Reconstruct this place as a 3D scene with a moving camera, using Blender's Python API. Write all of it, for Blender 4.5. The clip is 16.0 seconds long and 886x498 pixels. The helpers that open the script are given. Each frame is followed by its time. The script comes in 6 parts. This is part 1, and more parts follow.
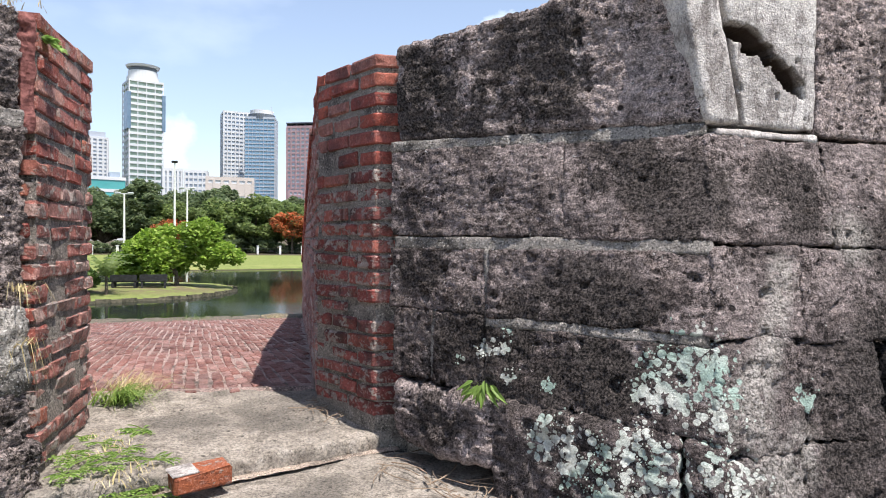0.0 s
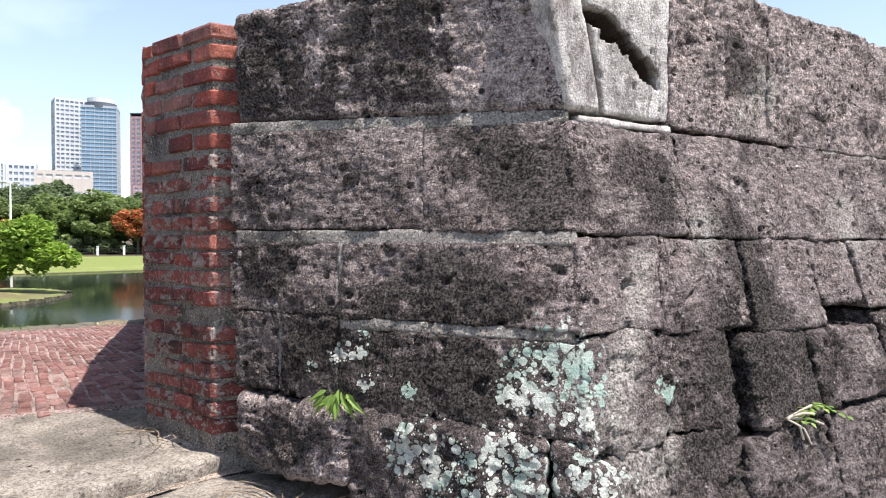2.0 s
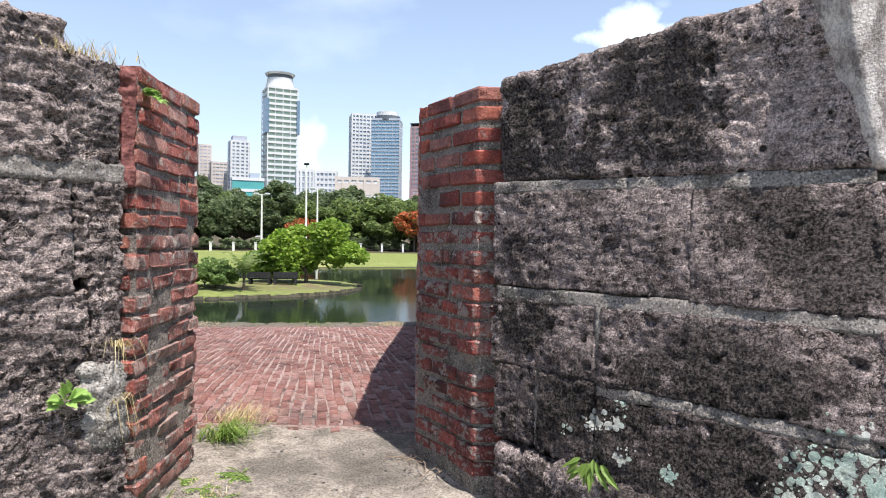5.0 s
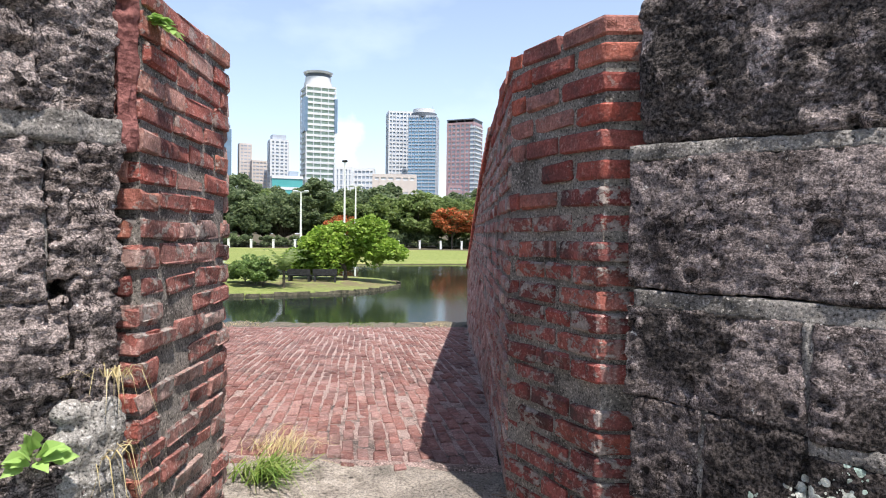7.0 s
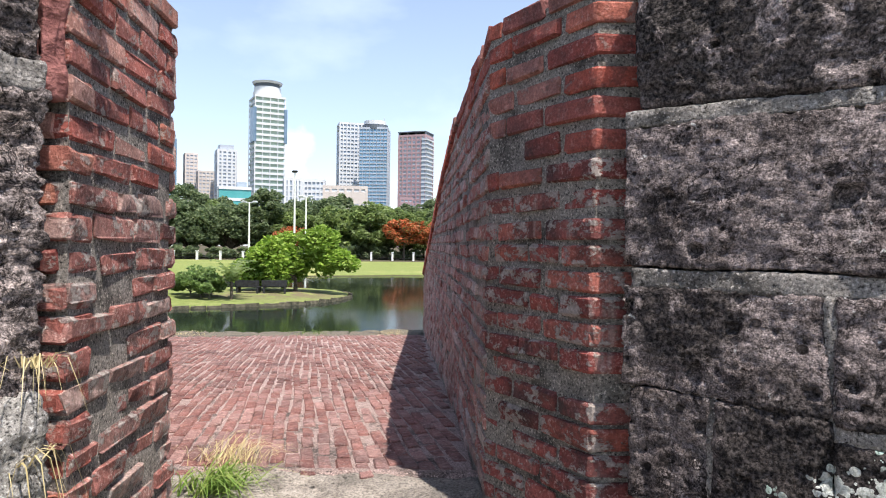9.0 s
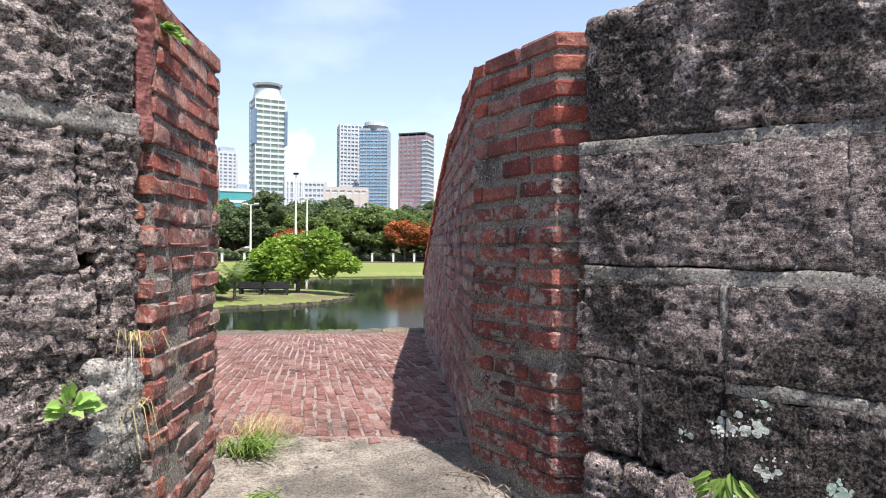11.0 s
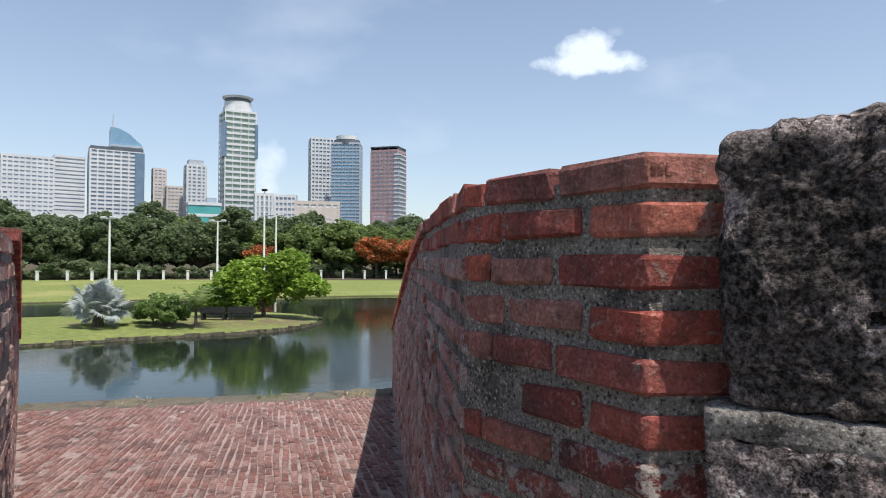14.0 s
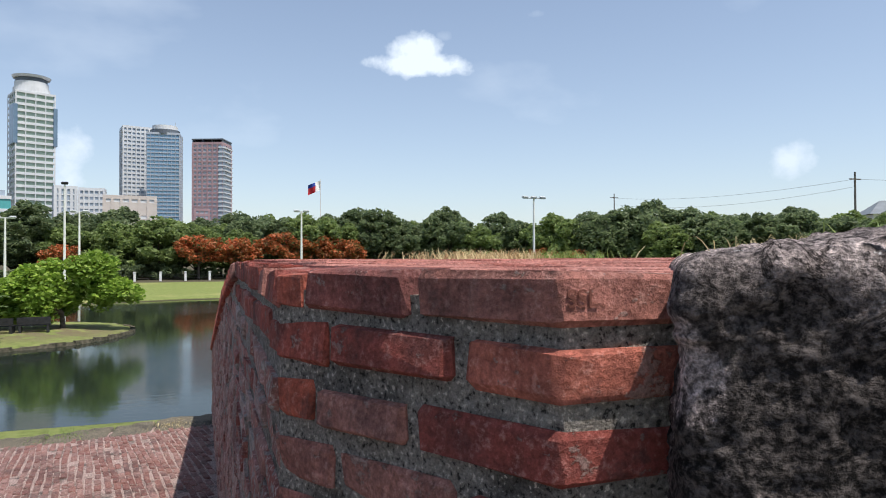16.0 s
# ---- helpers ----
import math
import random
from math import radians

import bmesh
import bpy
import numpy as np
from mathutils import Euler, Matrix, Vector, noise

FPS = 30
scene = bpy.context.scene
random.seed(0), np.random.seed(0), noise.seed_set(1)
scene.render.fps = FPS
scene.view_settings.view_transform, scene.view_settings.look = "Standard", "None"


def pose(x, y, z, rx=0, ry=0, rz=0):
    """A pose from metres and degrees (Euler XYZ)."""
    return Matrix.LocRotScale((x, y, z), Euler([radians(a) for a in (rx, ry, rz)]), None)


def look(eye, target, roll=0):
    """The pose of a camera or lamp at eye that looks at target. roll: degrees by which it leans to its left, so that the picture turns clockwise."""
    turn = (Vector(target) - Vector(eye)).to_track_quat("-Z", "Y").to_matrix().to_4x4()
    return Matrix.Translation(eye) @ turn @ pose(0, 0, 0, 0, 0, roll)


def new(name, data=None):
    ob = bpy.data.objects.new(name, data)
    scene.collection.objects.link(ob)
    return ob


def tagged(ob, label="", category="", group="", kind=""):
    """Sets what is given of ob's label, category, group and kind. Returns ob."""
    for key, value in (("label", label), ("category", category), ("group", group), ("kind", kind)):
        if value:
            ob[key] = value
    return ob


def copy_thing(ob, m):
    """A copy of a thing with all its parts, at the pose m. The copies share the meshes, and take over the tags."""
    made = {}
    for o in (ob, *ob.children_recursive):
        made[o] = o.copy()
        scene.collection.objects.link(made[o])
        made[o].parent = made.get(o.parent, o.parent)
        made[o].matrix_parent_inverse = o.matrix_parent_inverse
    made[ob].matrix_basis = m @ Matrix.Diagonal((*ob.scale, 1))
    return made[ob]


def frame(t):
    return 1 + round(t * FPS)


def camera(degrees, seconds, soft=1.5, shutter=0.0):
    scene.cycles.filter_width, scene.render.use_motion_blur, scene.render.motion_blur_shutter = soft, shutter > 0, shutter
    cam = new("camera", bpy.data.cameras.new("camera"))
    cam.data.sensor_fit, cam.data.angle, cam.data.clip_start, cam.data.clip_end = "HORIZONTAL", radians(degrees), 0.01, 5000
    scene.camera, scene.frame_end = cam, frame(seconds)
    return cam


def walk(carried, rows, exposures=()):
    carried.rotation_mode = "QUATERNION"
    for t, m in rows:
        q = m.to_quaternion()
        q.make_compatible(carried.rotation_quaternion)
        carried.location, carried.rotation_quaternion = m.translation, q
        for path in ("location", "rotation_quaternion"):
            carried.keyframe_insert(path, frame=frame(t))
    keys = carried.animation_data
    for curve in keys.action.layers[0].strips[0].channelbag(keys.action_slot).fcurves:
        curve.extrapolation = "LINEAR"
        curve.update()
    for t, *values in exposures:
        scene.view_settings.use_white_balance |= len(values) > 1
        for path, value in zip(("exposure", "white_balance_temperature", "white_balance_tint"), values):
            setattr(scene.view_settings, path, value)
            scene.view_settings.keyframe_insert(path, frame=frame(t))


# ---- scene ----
cam = camera(68.9, 16.0, soft=1.0)
PATH = [
    (0, (0.119, 0.296, 0.978), (0.498, 2.259, 0.950), 0.5),
    (0.5, (0.166, 0.379, 0.976), (0.511, 2.349, 0.945), 0.6),
    (1, (0.213, 0.433, 0.979), (0.651, 2.385, 0.951), 0.7),
    (1.5, (0.208, 0.481, 0.965), (0.864, 2.371, 0.937), 0.5),
    (2, (0.206, 0.496, 0.963), (0.988, 2.337, 0.929), 0.0),
    (2.5, (0.201, 0.475, 0.967), (0.639, 2.426, 0.929), 0.2),
    (3, (0.209, 0.446, 0.965), (0.265, 2.445, 0.928), 0.6),
    (3.5, (0.201, 0.472, 1.046), (0.233, 2.471, 1.009), 0.9),
    (5.8, (0.218, 0.579, 1.183), (0.169, 2.578, 1.14), 0.9),
    (6, (0.192, 0.642, 1.177), (0.104, 2.639, 1.128), 0.8),
    (6.5, (0.058, 0.936, 1.18), (-0.049, 2.932, 1.126), 0.9),
    (7, (-0.004, 1.192, 1.141), (-0.108, 3.188, 1.091), 0.7),
    (7.5, (-0.037, 1.389, 1.098), (-0.124, 3.386, 1.051), 0.8),
    (8, (0.005, 1.365, 1.133), (-0.054, 3.364, 1.09), 0.8),
    (8.5, (-0.049, 1.366, 1.059), (-0.009, 3.366, 1.035), 0.8),
    (9, (-0.083, 1.381, 1.042), (-0.037, 3.38, 1.031), 0.7),
    (9.2, (-0.072, 1.397, 1.024), (-0.018, 3.396, 1.021), 0.6),
    (11.3, (-0.067, 0.899, 1.052), (-0.024, 2.898, 1.041), 0.4),
    (11.5, (-0.094, 0.942, 1.062), (-0.039, 2.941, 1.049), 0.4),
    (12, (-0.183, 1.048, 1.237), (-0.114, 3.047, 1.223), 0.5),
    (12.5, (-0.224, 1.375, 1.501), (-0.153, 3.374, 1.489), 0.5),
    (13, (-0.138, 1.95, 1.782), (-0.073, 3.948, 1.803), 0.5),
    (13.5, (-0.072, 2.187, 1.609), (-0.002, 4.186, 1.642), 0.4),
    (14, (-0.029, 2.099, 1.605), (0.1, 4.095, 1.639), 0.3),
    (14.5, (0.028, 2.1, 1.614), (0.29, 4.082, 1.639), 0.4),
    (15, (-0.013, 2.329, 1.718), (0.513, 4.258, 1.744), 0.2),
    (15.5, (-0.062, 2.473, 1.832), (0.575, 4.368, 1.855), 0.1),
    (16, (0.041, 2.52, 1.793), (0.675, 4.416, 1.82), -0.2),
]
walk(cam, [(t, look(eye, target, roll)) for t, eye, target, roll in PATH], [(0, 0.64, 6500, 13), (1, 0.66, 6500, 13), (1.5, 0.62, 6500, 13), (2, 0.84, 6500, 13), (2.5, 0.70, 6500, 13), (3, 0.64, 6500, 13), (6, 0.66, 6500, 13), (7.5, 0.74, 6500, 13), (9.2, 0.76, 6500, 13), (11.4, 0.74, 6500, 13), (12, 0.70, 6500, 13), (12.5, 0.26, 6500, 11.5), (13, 0.18, 6500, 11), (16, 0.15, 6500, 11)])

# ---- world, sun, exposure ----
SUN = Vector((0.36, -0.50, 1.60)).normalized()
world = bpy.data.worlds.new("world")
scene.world = world
world.use_nodes = True
wt = world.node_tree
wt.nodes.clear()


def wnode(kind, **props):
    n = wt.nodes.new(kind)
    for k, v in props.items():
        setattr(n, k, v)
    return n


def wmath(op, a, b=None, clamp=False):
    n = wnode("ShaderNodeMath", operation=op, use_clamp=clamp)
    for i, v in enumerate((a, b)):
        if v is None:
            continue
        if isinstance(v, (int, float)):
            n.inputs[i].default_value = v
        else:
            wt.links.new(v, n.inputs[i])
    return n.outputs[0]


sky = wnode("ShaderNodeTexSky", sky_type="NISHITA", sun_disc=False, sun_elevation=math.asin(SUN.z),
            sun_rotation=math.atan2(SUN.x, SUN.y), air_density=1.0, dust_density=0.9, ozone_density=1.1)
coord = wnode("ShaderNodeTexCoord")
wide = wnode("ShaderNodeMapping")
wide.inputs["Scale"].default_value = (1.0, 1.0, 2.2)
wt.links.new(coord.outputs["Generated"], wide.inputs["Vector"])
puff = wnode("ShaderNodeTexNoise")
puff.inputs["Scale"].default_value, puff.inputs["Detail"].default_value, puff.inputs["Roughness"].default_value = 26.0, 7.0, 0.58
wt.links.new(coord.outputs["Generated"], puff.inputs["Vector"])
veil = wnode("ShaderNodeTexNoise")
veil.inputs["Scale"].default_value, veil.inputs["Detail"].default_value = 3.5, 6.0
wt.links.new(wide.outputs["Vector"], veil.inputs["Vector"])


def cloud(direction, rx, rz, hard, opacity=1.0):
    """A soft cumulus mask round a direction of the sky; flat below, puffed above."""
    d = Vector(direction).normalized()
    side = d.cross(Vector((0, 0, 1))).normalized()
    up = side.cross(d)
    dots = []
    for axis, r in ((side, rx), (up, rz)):
        n = wnode("ShaderNodeVectorMath", operation="DOT_PRODUCT")
        wt.links.new(coord.outputs["Generated"], n.inputs[0])
        n.inputs[1].default_value = axis / r
        off = wmath("SUBTRACT", n.outputs["Value"], d.dot(axis) / r)
        dots.append(wmath("MULTIPLY", off, off))
    front = wnode("ShaderNodeVectorMath", operation="DOT_PRODUCT")
    wt.links.new(coord.outputs["Generated"], front.inputs[0])
    front.inputs[1].default_value = d
    ell = wmath("SUBTRACT", 1.0, wmath("ADD", dots[0], dots[1]))
    lump = wmath("MULTIPLY", wmath("SUBTRACT", puff.outputs["Fac"], 0.5), 2.1)
    m = wmath("MULTIPLY", wmath("ADD", ell, lump), hard, True)
    return wmath("MULTIPLY", wmath("MULTIPLY", m, opacity), wmath("GREATER_THAN", front.outputs["Value"], 0.3))


masks = [cloud((722, 2396, 752), 0.090, 0.021, 1.3), cloud((690, 2400, 790), 0.050, 0.037, 1.15), cloud((800, 2380, 868), 0.018, 0.012, 0.4, 0.7),
         cloud((-500, 2446, 330), 0.032, 0.060, 1.0, 0.75), cloud((1825, 1711, 328), 0.036, 0.036, 0.9, 0.8), cloud((1659, 1872, 294), 0.06, 0.02, 0.4, 0.4),
         cloud((-487, 2454, 793), 0.018, 0.008, 0.4, 0.6), cloud((1130, 2233, 939), 0.02, 0.009, 0.35, 0.6)]
total = masks[0]
for m in masks[1:]:
    total = wmath("MAXIMUM", total, m)
rise = wnode("ShaderNodeSeparateXYZ")
wt.links.new(coord.outputs["Generated"], rise.inputs[0])
haze = wmath("MULTIPLY", wmath("SUBTRACT", 1.0, wmath("MULTIPLY", rise.outputs["Z"], 1.35), True), 0.29, True)
thin = wmath("MULTIPLY", wmath("SUBTRACT", veil.outputs["Fac"], 0.42, True), 1.15, True)
total = wmath("MAXIMUM", wmath("MAXIMUM", total, thin), haze)
mixer = wnode("ShaderNodeMix", data_type="RGBA")
wt.links.new(total, mixer.inputs["Factor"])
wt.links.new(sky.outputs["Color"], mixer.inputs["A"])
mixer.inputs["B"].default_value = (6.3, 7.1, 8.0, 1)
back = wnode("ShaderNodeBackground")
back.inputs["Strength"].default_value = 0.13
wt.links.new(mixer.outputs["Result"], back.inputs["Color"])
wout = wnode("ShaderNodeOutputWorld")
wt.links.new(back.outputs[0], wout.inputs["Surface"])

lamp = bpy.data.lights.new("sun", "SUN")
lamp.energy, lamp.angle, lamp.color = 5.0, radians(0.5), (1.0, 0.95, 0.87)
sun = new("sun", lamp)
sun.matrix_world = look(SUN * 50, (0, 0, 0))

# ---- materials ----


class Shade:
    """A small wrapper to wire a procedural material."""

    def __init__(self, name, rough=0.85, metal=0.0, spec=0.3):
        self.m = bpy.data.materials.new(name)
        self.m.use_nodes = True
        self.t = self.m.node_tree
        self.b = self.t.nodes["Principled BSDF"]
        self.b.inputs["Roughness"].default_value = rough
        self.b.inputs["Metallic"].default_value = metal
        self.b.inputs["Specular IOR Level"].default_value = spec
        self.pos = self.t.nodes.new("ShaderNodeNewGeometry").outputs["Position"]

    def plug(self, value, socket):
        if hasattr(value, "is_output"):
            self.t.links.new(value, socket)
        elif isinstance(value, (tuple, list)) and len(value) == 3 and socket.type == "RGBA":
            socket.default_value = (*value, 1)
        else:
            socket.default_value = value

    def mapped(self, scale=(1, 1, 1), rot=(0, 0, 0), base=None):
        n = self.t.nodes.new("ShaderNodeMapping")
        n.inputs["Scale"].default_value = scale
        n.inputs["Rotation"].default_value = [radians(a) for a in rot]
        self.plug(base or self.pos, n.inputs["Vector"])
        return n.outputs[0]

    def noise(self, scale, detail=4.0, rough=0.55, vec=None, dist=0.0):
        n = self.t.nodes.new("ShaderNodeTexNoise")
        n.inputs["Scale"].default_value, n.inputs["Detail"].default_value = scale, detail
        n.inputs["Roughness"].default_value, n.inputs["Distortion"].default_value = rough, dist
        self.plug(vec or self.pos, n.inputs["Vector"])
        return n.outputs["Fac"]

    def cells(self, scale, feature="F1", vec=None):
        n = self.t.nodes.new("ShaderNodeTexVoronoi")
        n.feature = feature
        n.inputs["Scale"].default_value = scale
        self.plug(vec or self.pos, n.inputs["Vector"])
        return n.outputs["Distance"]

    def band(self, value, lo, hi, a=0.0, b=1.0):
        n = self.t.nodes.new("ShaderNodeMapRange")
        n.interpolation_type = "SMOOTHSTEP"
        for i, v in enumerate((value, lo, hi, a, b)):
            self.plug(v, n.inputs[i])
        return n.outputs[0]

    def math(self, op, a, b=0.0, clamp=False):
        n = self.t.nodes.new("ShaderNodeMath")
        n.operation, n.use_clamp = op, clamp
        self.plug(a, n.inputs[0])
        self.plug(b, n.inputs[1])
        return n.outputs[0]

    def mix(self, fac, a, b, blend="MIX"):
        n = self.t.nodes.new("ShaderNodeMix")
        n.data_type, n.blend_type = "RGBA", blend
        self.plug(fac, n.inputs["Factor"])
        self.plug(a, n.inputs["A"])
        self.plug(b, n.inputs["B"])
        return n.outputs["Result"]

    def ramp(self, fac, *stops):
        n = self.t.nodes.new("ShaderNodeValToRGB")
        e = n.color_ramp.elements
        while len(e) < len(stops):
            e.new(0.5)
        for i, (p, c) in enumerate(stops):
            e[i].position, e[i].color = p, (*c, 1)
        self.plug(fac, n.inputs[0])
        return n.outputs[0]

    def random(self):
        return self.t.nodes.new("ShaderNodeObjectInfo").outputs["Random"]

    def island(self):
        return self.t.nodes.new("ShaderNodeNewGeometry").outputs["Random Per Island"]

    def near(self, centre, radius):
        """1 within about radius of a place, falling to 0."""
        n = self.t.nodes.new("ShaderNodeVectorMath")
        n.operation = "DISTANCE"
        self.plug(self.pos, n.inputs[0])
        n.inputs[1].default_value = centre
        return self.band(n.outputs["Value"], radius, radius * 0.25)

    def bump(self, height, strength, distance=0.02, after=None):
        n = self.t.nodes.new("ShaderNodeBump")
        n.inputs["Strength"].default_value, n.inputs["Distance"].default_value = strength, distance
        self.plug(height, n.inputs["Height"])
        if after is not None:
            self.plug(after, n.inputs["Normal"])
        return n.outputs[0]

    def done(self, colour, normal=None, rough=None):
        self.plug(colour, self.b.inputs["Base Color"])
        if normal is not None:
            self.plug(normal, self.b.inputs["Normal"])
        if rough is not None:
            self.plug(rough, self.b.inputs["Roughness"])
        return self.m


LICHEN = [((0.784, 2.607, 0.590), 0.073), ((0.795, 2.60, 0.645), 0.056), ((0.734, 2.654, 0.566), 0.073), ((0.655, 2.741, 0.514), 0.052), ((0.809, 2.559, 0.494), 0.060), ((0.913, 2.435, 0.477), 0.052),
          ((1.226, 2.141, 0.664), 0.086), ((1.245, 2.095, 0.586), 0.206), ((1.165, 2.15, 0.53), 0.172), ((1.259, 2.043, 0.514), 0.206), ((1.234, 2.034, 0.454), 0.138), ((0.876, 2.383, 0.297), 0.146), ((0.961, 2.292, 0.269), 0.189),
          ((1.036, 2.173, 0.247), 0.189), ((1.113, 2.144, 0.32), 0.172), ((1.146, 2.071, 0.274), 0.189), ((1.286, 1.947, 0.29), 0.189), ((1.0, 2.2, 0.15), 0.189), ((1.62, 2.05, 0.50), 0.086)]
PALE = [((1.623, 2.165, 0.874), 0.094), ((1.585, 2.14, 0.80), 0.086), ((1.544, 2.11, 0.719), 0.086), ((1.505, 2.085, 0.655), 0.078), ((1.47, 2.058, 0.593), 0.094), ((1.42, 2.03, 0.535), 0.101), ((1.376, 2.003, 0.45), 0.133),
        ((1.561, 2.037, 0.332), 0.133), ((1.45, 1.97, 0.27), 0.156), ((2.486, 2.459, 1.578), 0.156), ((2.363, 2.434, 1.46), 0.133), ((2.968, 2.425, 1.017), 0.218), ((1.95, 2.28, 0.99), 0.140)]
CRUST = [((0.483, 2.982, 1.66), 0.18), ((0.663, 2.847, 1.517), 0.24), ((0.939, 2.646, 1.637), 0.30), ((0.50, 2.97, 1.55), 0.22), ((1.175, 2.413, 1.247), 0.20), ((1.303, 2.269, 1.128), 0.24), ((0.888, 2.5, 0.67), 0.24),
         ((1.088, 2.279, 0.635), 0.28), ((0.532, 2.921, 0.884), 0.18), ((1.035, 2.375, 0.75), 0.26), ((0.80, 2.53, 0.55), 0.22), ((1.0, 2.35, 0.52), 0.26), ((0.66, 2.75, 0.62), 0.20), ((0.6, 2.78, 0.30), 0.2),
         ((2.2, 2.15, 0.5), 0.4), ((1.75, 2.1, 0.3), 0.3), ((2.3, 2.3, 1.65), 0.25), ((1.72, 2.2, 1.16), 0.24), ((2.1, 2.25, 0.85), 0.3), ((2.0, 2.1, 0.55), 0.3)]


def stone_material(name, dark, mid, pale, lichens=False, grime=0.80, layered=0.0):
    s = Shade(name, 0.95, 0, 0.12)
    ink = tuple(v * 0.28 for v in dark)
    wide_noise = s.noise(4.2, 9, 0.70)
    g1 = s.noise(48, 6, 0.64, None, 0.5)
    g2 = s.noise(112, 5, 0.68)
    fine = s.noise(260, 3, 0.6)
    drip = s.noise(1.0, 6, 0.62, s.mapped((11, 11, 1.5)))
    chisel = s.noise(1.0, 6, 0.66, s.mapped((13, 13, 62) if not layered else (11, 11, 54), (0, 14, 0) if not layered else (6, 9, 0)))
    c = s.ramp(g1, (0.26, dark), (0.40, tuple(v * 0.72 for v in mid)), (0.52, mid), (0.64, tuple(v * 1.22 for v in mid)), (0.76, pale))
    c = s.mix(s.band(drip, 0.57, 0.72, 0, 0.4), c, tuple(v * 1.05 for v in pale))
    c = s.mix(s.band(s.noise(5.2, 5, 0.65, s.mapped((1, 1, 1), (40, 10, 70))), 0.55, 0.70, 0, 0.45), c, (0.13, 0.10, 0.085))
    c = s.mix(s.band(wide_noise, 0.51, 0.60, 0.0, grime), c, s.mix(s.band(g2, 0.42, 0.62), ink, tuple(v * 1.3 for v in dark)))
    c = s.mix(0.9, c, s.ramp(g2, (0.34, (0.22, 0.215, 0.215)), (0.46, (0.88, 0.88, 0.88)), (0.66, (1.6, 1.58, 1.55))), "MULTIPLY")
    c = s.mix(0.7, c, s.ramp(fine, (0.36, (0.25, 0.25, 0.25)), (0.5, (1.0, 1.0, 1.0)), (0.66, (1.8, 1.78, 1.75))), "MULTIPLY")
    c = s.mix(0.45 if not layered else layered, c, s.ramp(chisel, (0.38, (0.15, 0.15, 0.155)), (0.50, (0.95, 0.95, 0.95)), (0.62, (1.6, 1.57, 1.54))), "MULTIPLY")
    crease = s.band(s.math("ABSOLUTE", s.math("SUBTRACT", s.noise(16, 7, 0.66, None, 0.9), 0.5)), 0.024, 0.004)
    crease = s.math("MULTIPLY", crease, s.band(s.noise(5.5, 4), 0.44, 0.58))
    c = s.mix(s.math("MULTIPLY", crease, 0.85), c, ink)
    small = s.math("MULTIPLY", s.band(s.cells(30, vec=s.mapped((1, 1, 1), (15, 30, 5))), 0.24, 0.12), s.band(s.noise(7, 3), 0.52, 0.60))
    large = s.math("MULTIPLY", s.band(s.cells(12, vec=s.mapped((1, 1, 1.15), (25, 10, 45))), 0.17, 0.11), s.band(s.noise(3.3, 3, 0.5, s.mapped((1, 1, 1), (70, 0, 30))), 0.47, 0.53))
    pit = s.math("MAXIMUM", small, large)
    c = s.mix(s.math("MULTIPLY", pit, 0.92), c, ink)
    c = s.mix(s.band(s.noise(64, 3, 0.5, s.mapped((1, 1, 1), (5, 50, 25))), 0.69, 0.74, 0, 0.75), c, tuple(min(0.7, v * 1.5) for v in pale))
    if lichens:
        for centre, radius in CRUST:
            m = s.math("MULTIPLY", s.near(centre, radius), s.band(s.noise(7, 8, 0.72, s.mapped((1, 1, 0.7), (60, 5, 20))), 0.40, 0.50), True)
            c = s.mix(s.math("MULTIPLY", s.math("MULTIPLY", m, 2.0, True), 0.85), c, s.mix(s.band(g2, 0.40, 0.66), (0.010, 0.009, 0.009), (0.13, 0.112, 0.105)))
        for centre, radius in PALE:
            m = s.math("MULTIPLY", s.near(centre, radius), s.band(s.noise(12, 7, 0.7, s.mapped((1.6, 1.6, 0.5))), 0.36, 0.48), True)
            c = s.mix(s.math("MULTIPLY", m, 0.75), c, s.mix(s.band(g2, 0.36, 0.6), (0.12, 0.11, 0.10), (0.52, 0.485, 0.45)))
        total = None
        for centre, radius in LICHEN:
            m = s.near(centre, radius)
            total = m if total is None else s.math("MAXIMUM", total, m)
        density = s.math("ADD", s.math("MULTIPLY", total, 0.56), s.math("MULTIPLY", s.math("SUBTRACT", s.noise(15, 5, 0.6), 0.53), 1.5))
        dots = s.math("MINIMUM", s.cells(36), s.math("ADD", s.cells(84, vec=s.mapped((1, 1, 1), (30, 10, 50))), 0.16))
        dots = s.math("ADD", dots, s.math("MULTIPLY", s.math("SUBTRACT", s.noise(120, 3), 0.5), 0.22))
        m = s.band(s.math("SUBTRACT", dots, density), 0.03, -0.01)
        m = s.math("MULTIPLY", m, s.band(total, 0.02, 0.12))
        tone = s.mix(s.band(s.noise(4, 2), 0.4, 0.6), (0.40, 0.53, 0.47), (0.70, 0.72, 0.67))
        tone = s.mix(s.band(fine, 0.38, 0.56, 0.4, 0.0), tone, (0.16, 0.21, 0.18))
        c = s.mix(m, c, tone)
    h = s.math("ADD", s.math("MULTIPLY", g1, 0.7), s.math("ADD", s.math("MULTIPLY", chisel, 0.5 + layered), s.math("ADD", s.math("MULTIPLY", g2, 0.55), s.math("MULTIPLY", fine, 0.12))))
    h = s.math("SUBTRACT", h, s.math("ADD", s.math("MULTIPLY", pit, 0.9), s.math("MULTIPLY", crease, 0.4)))
    return s.done(c, s.bump(h, 1.0, 0.022))


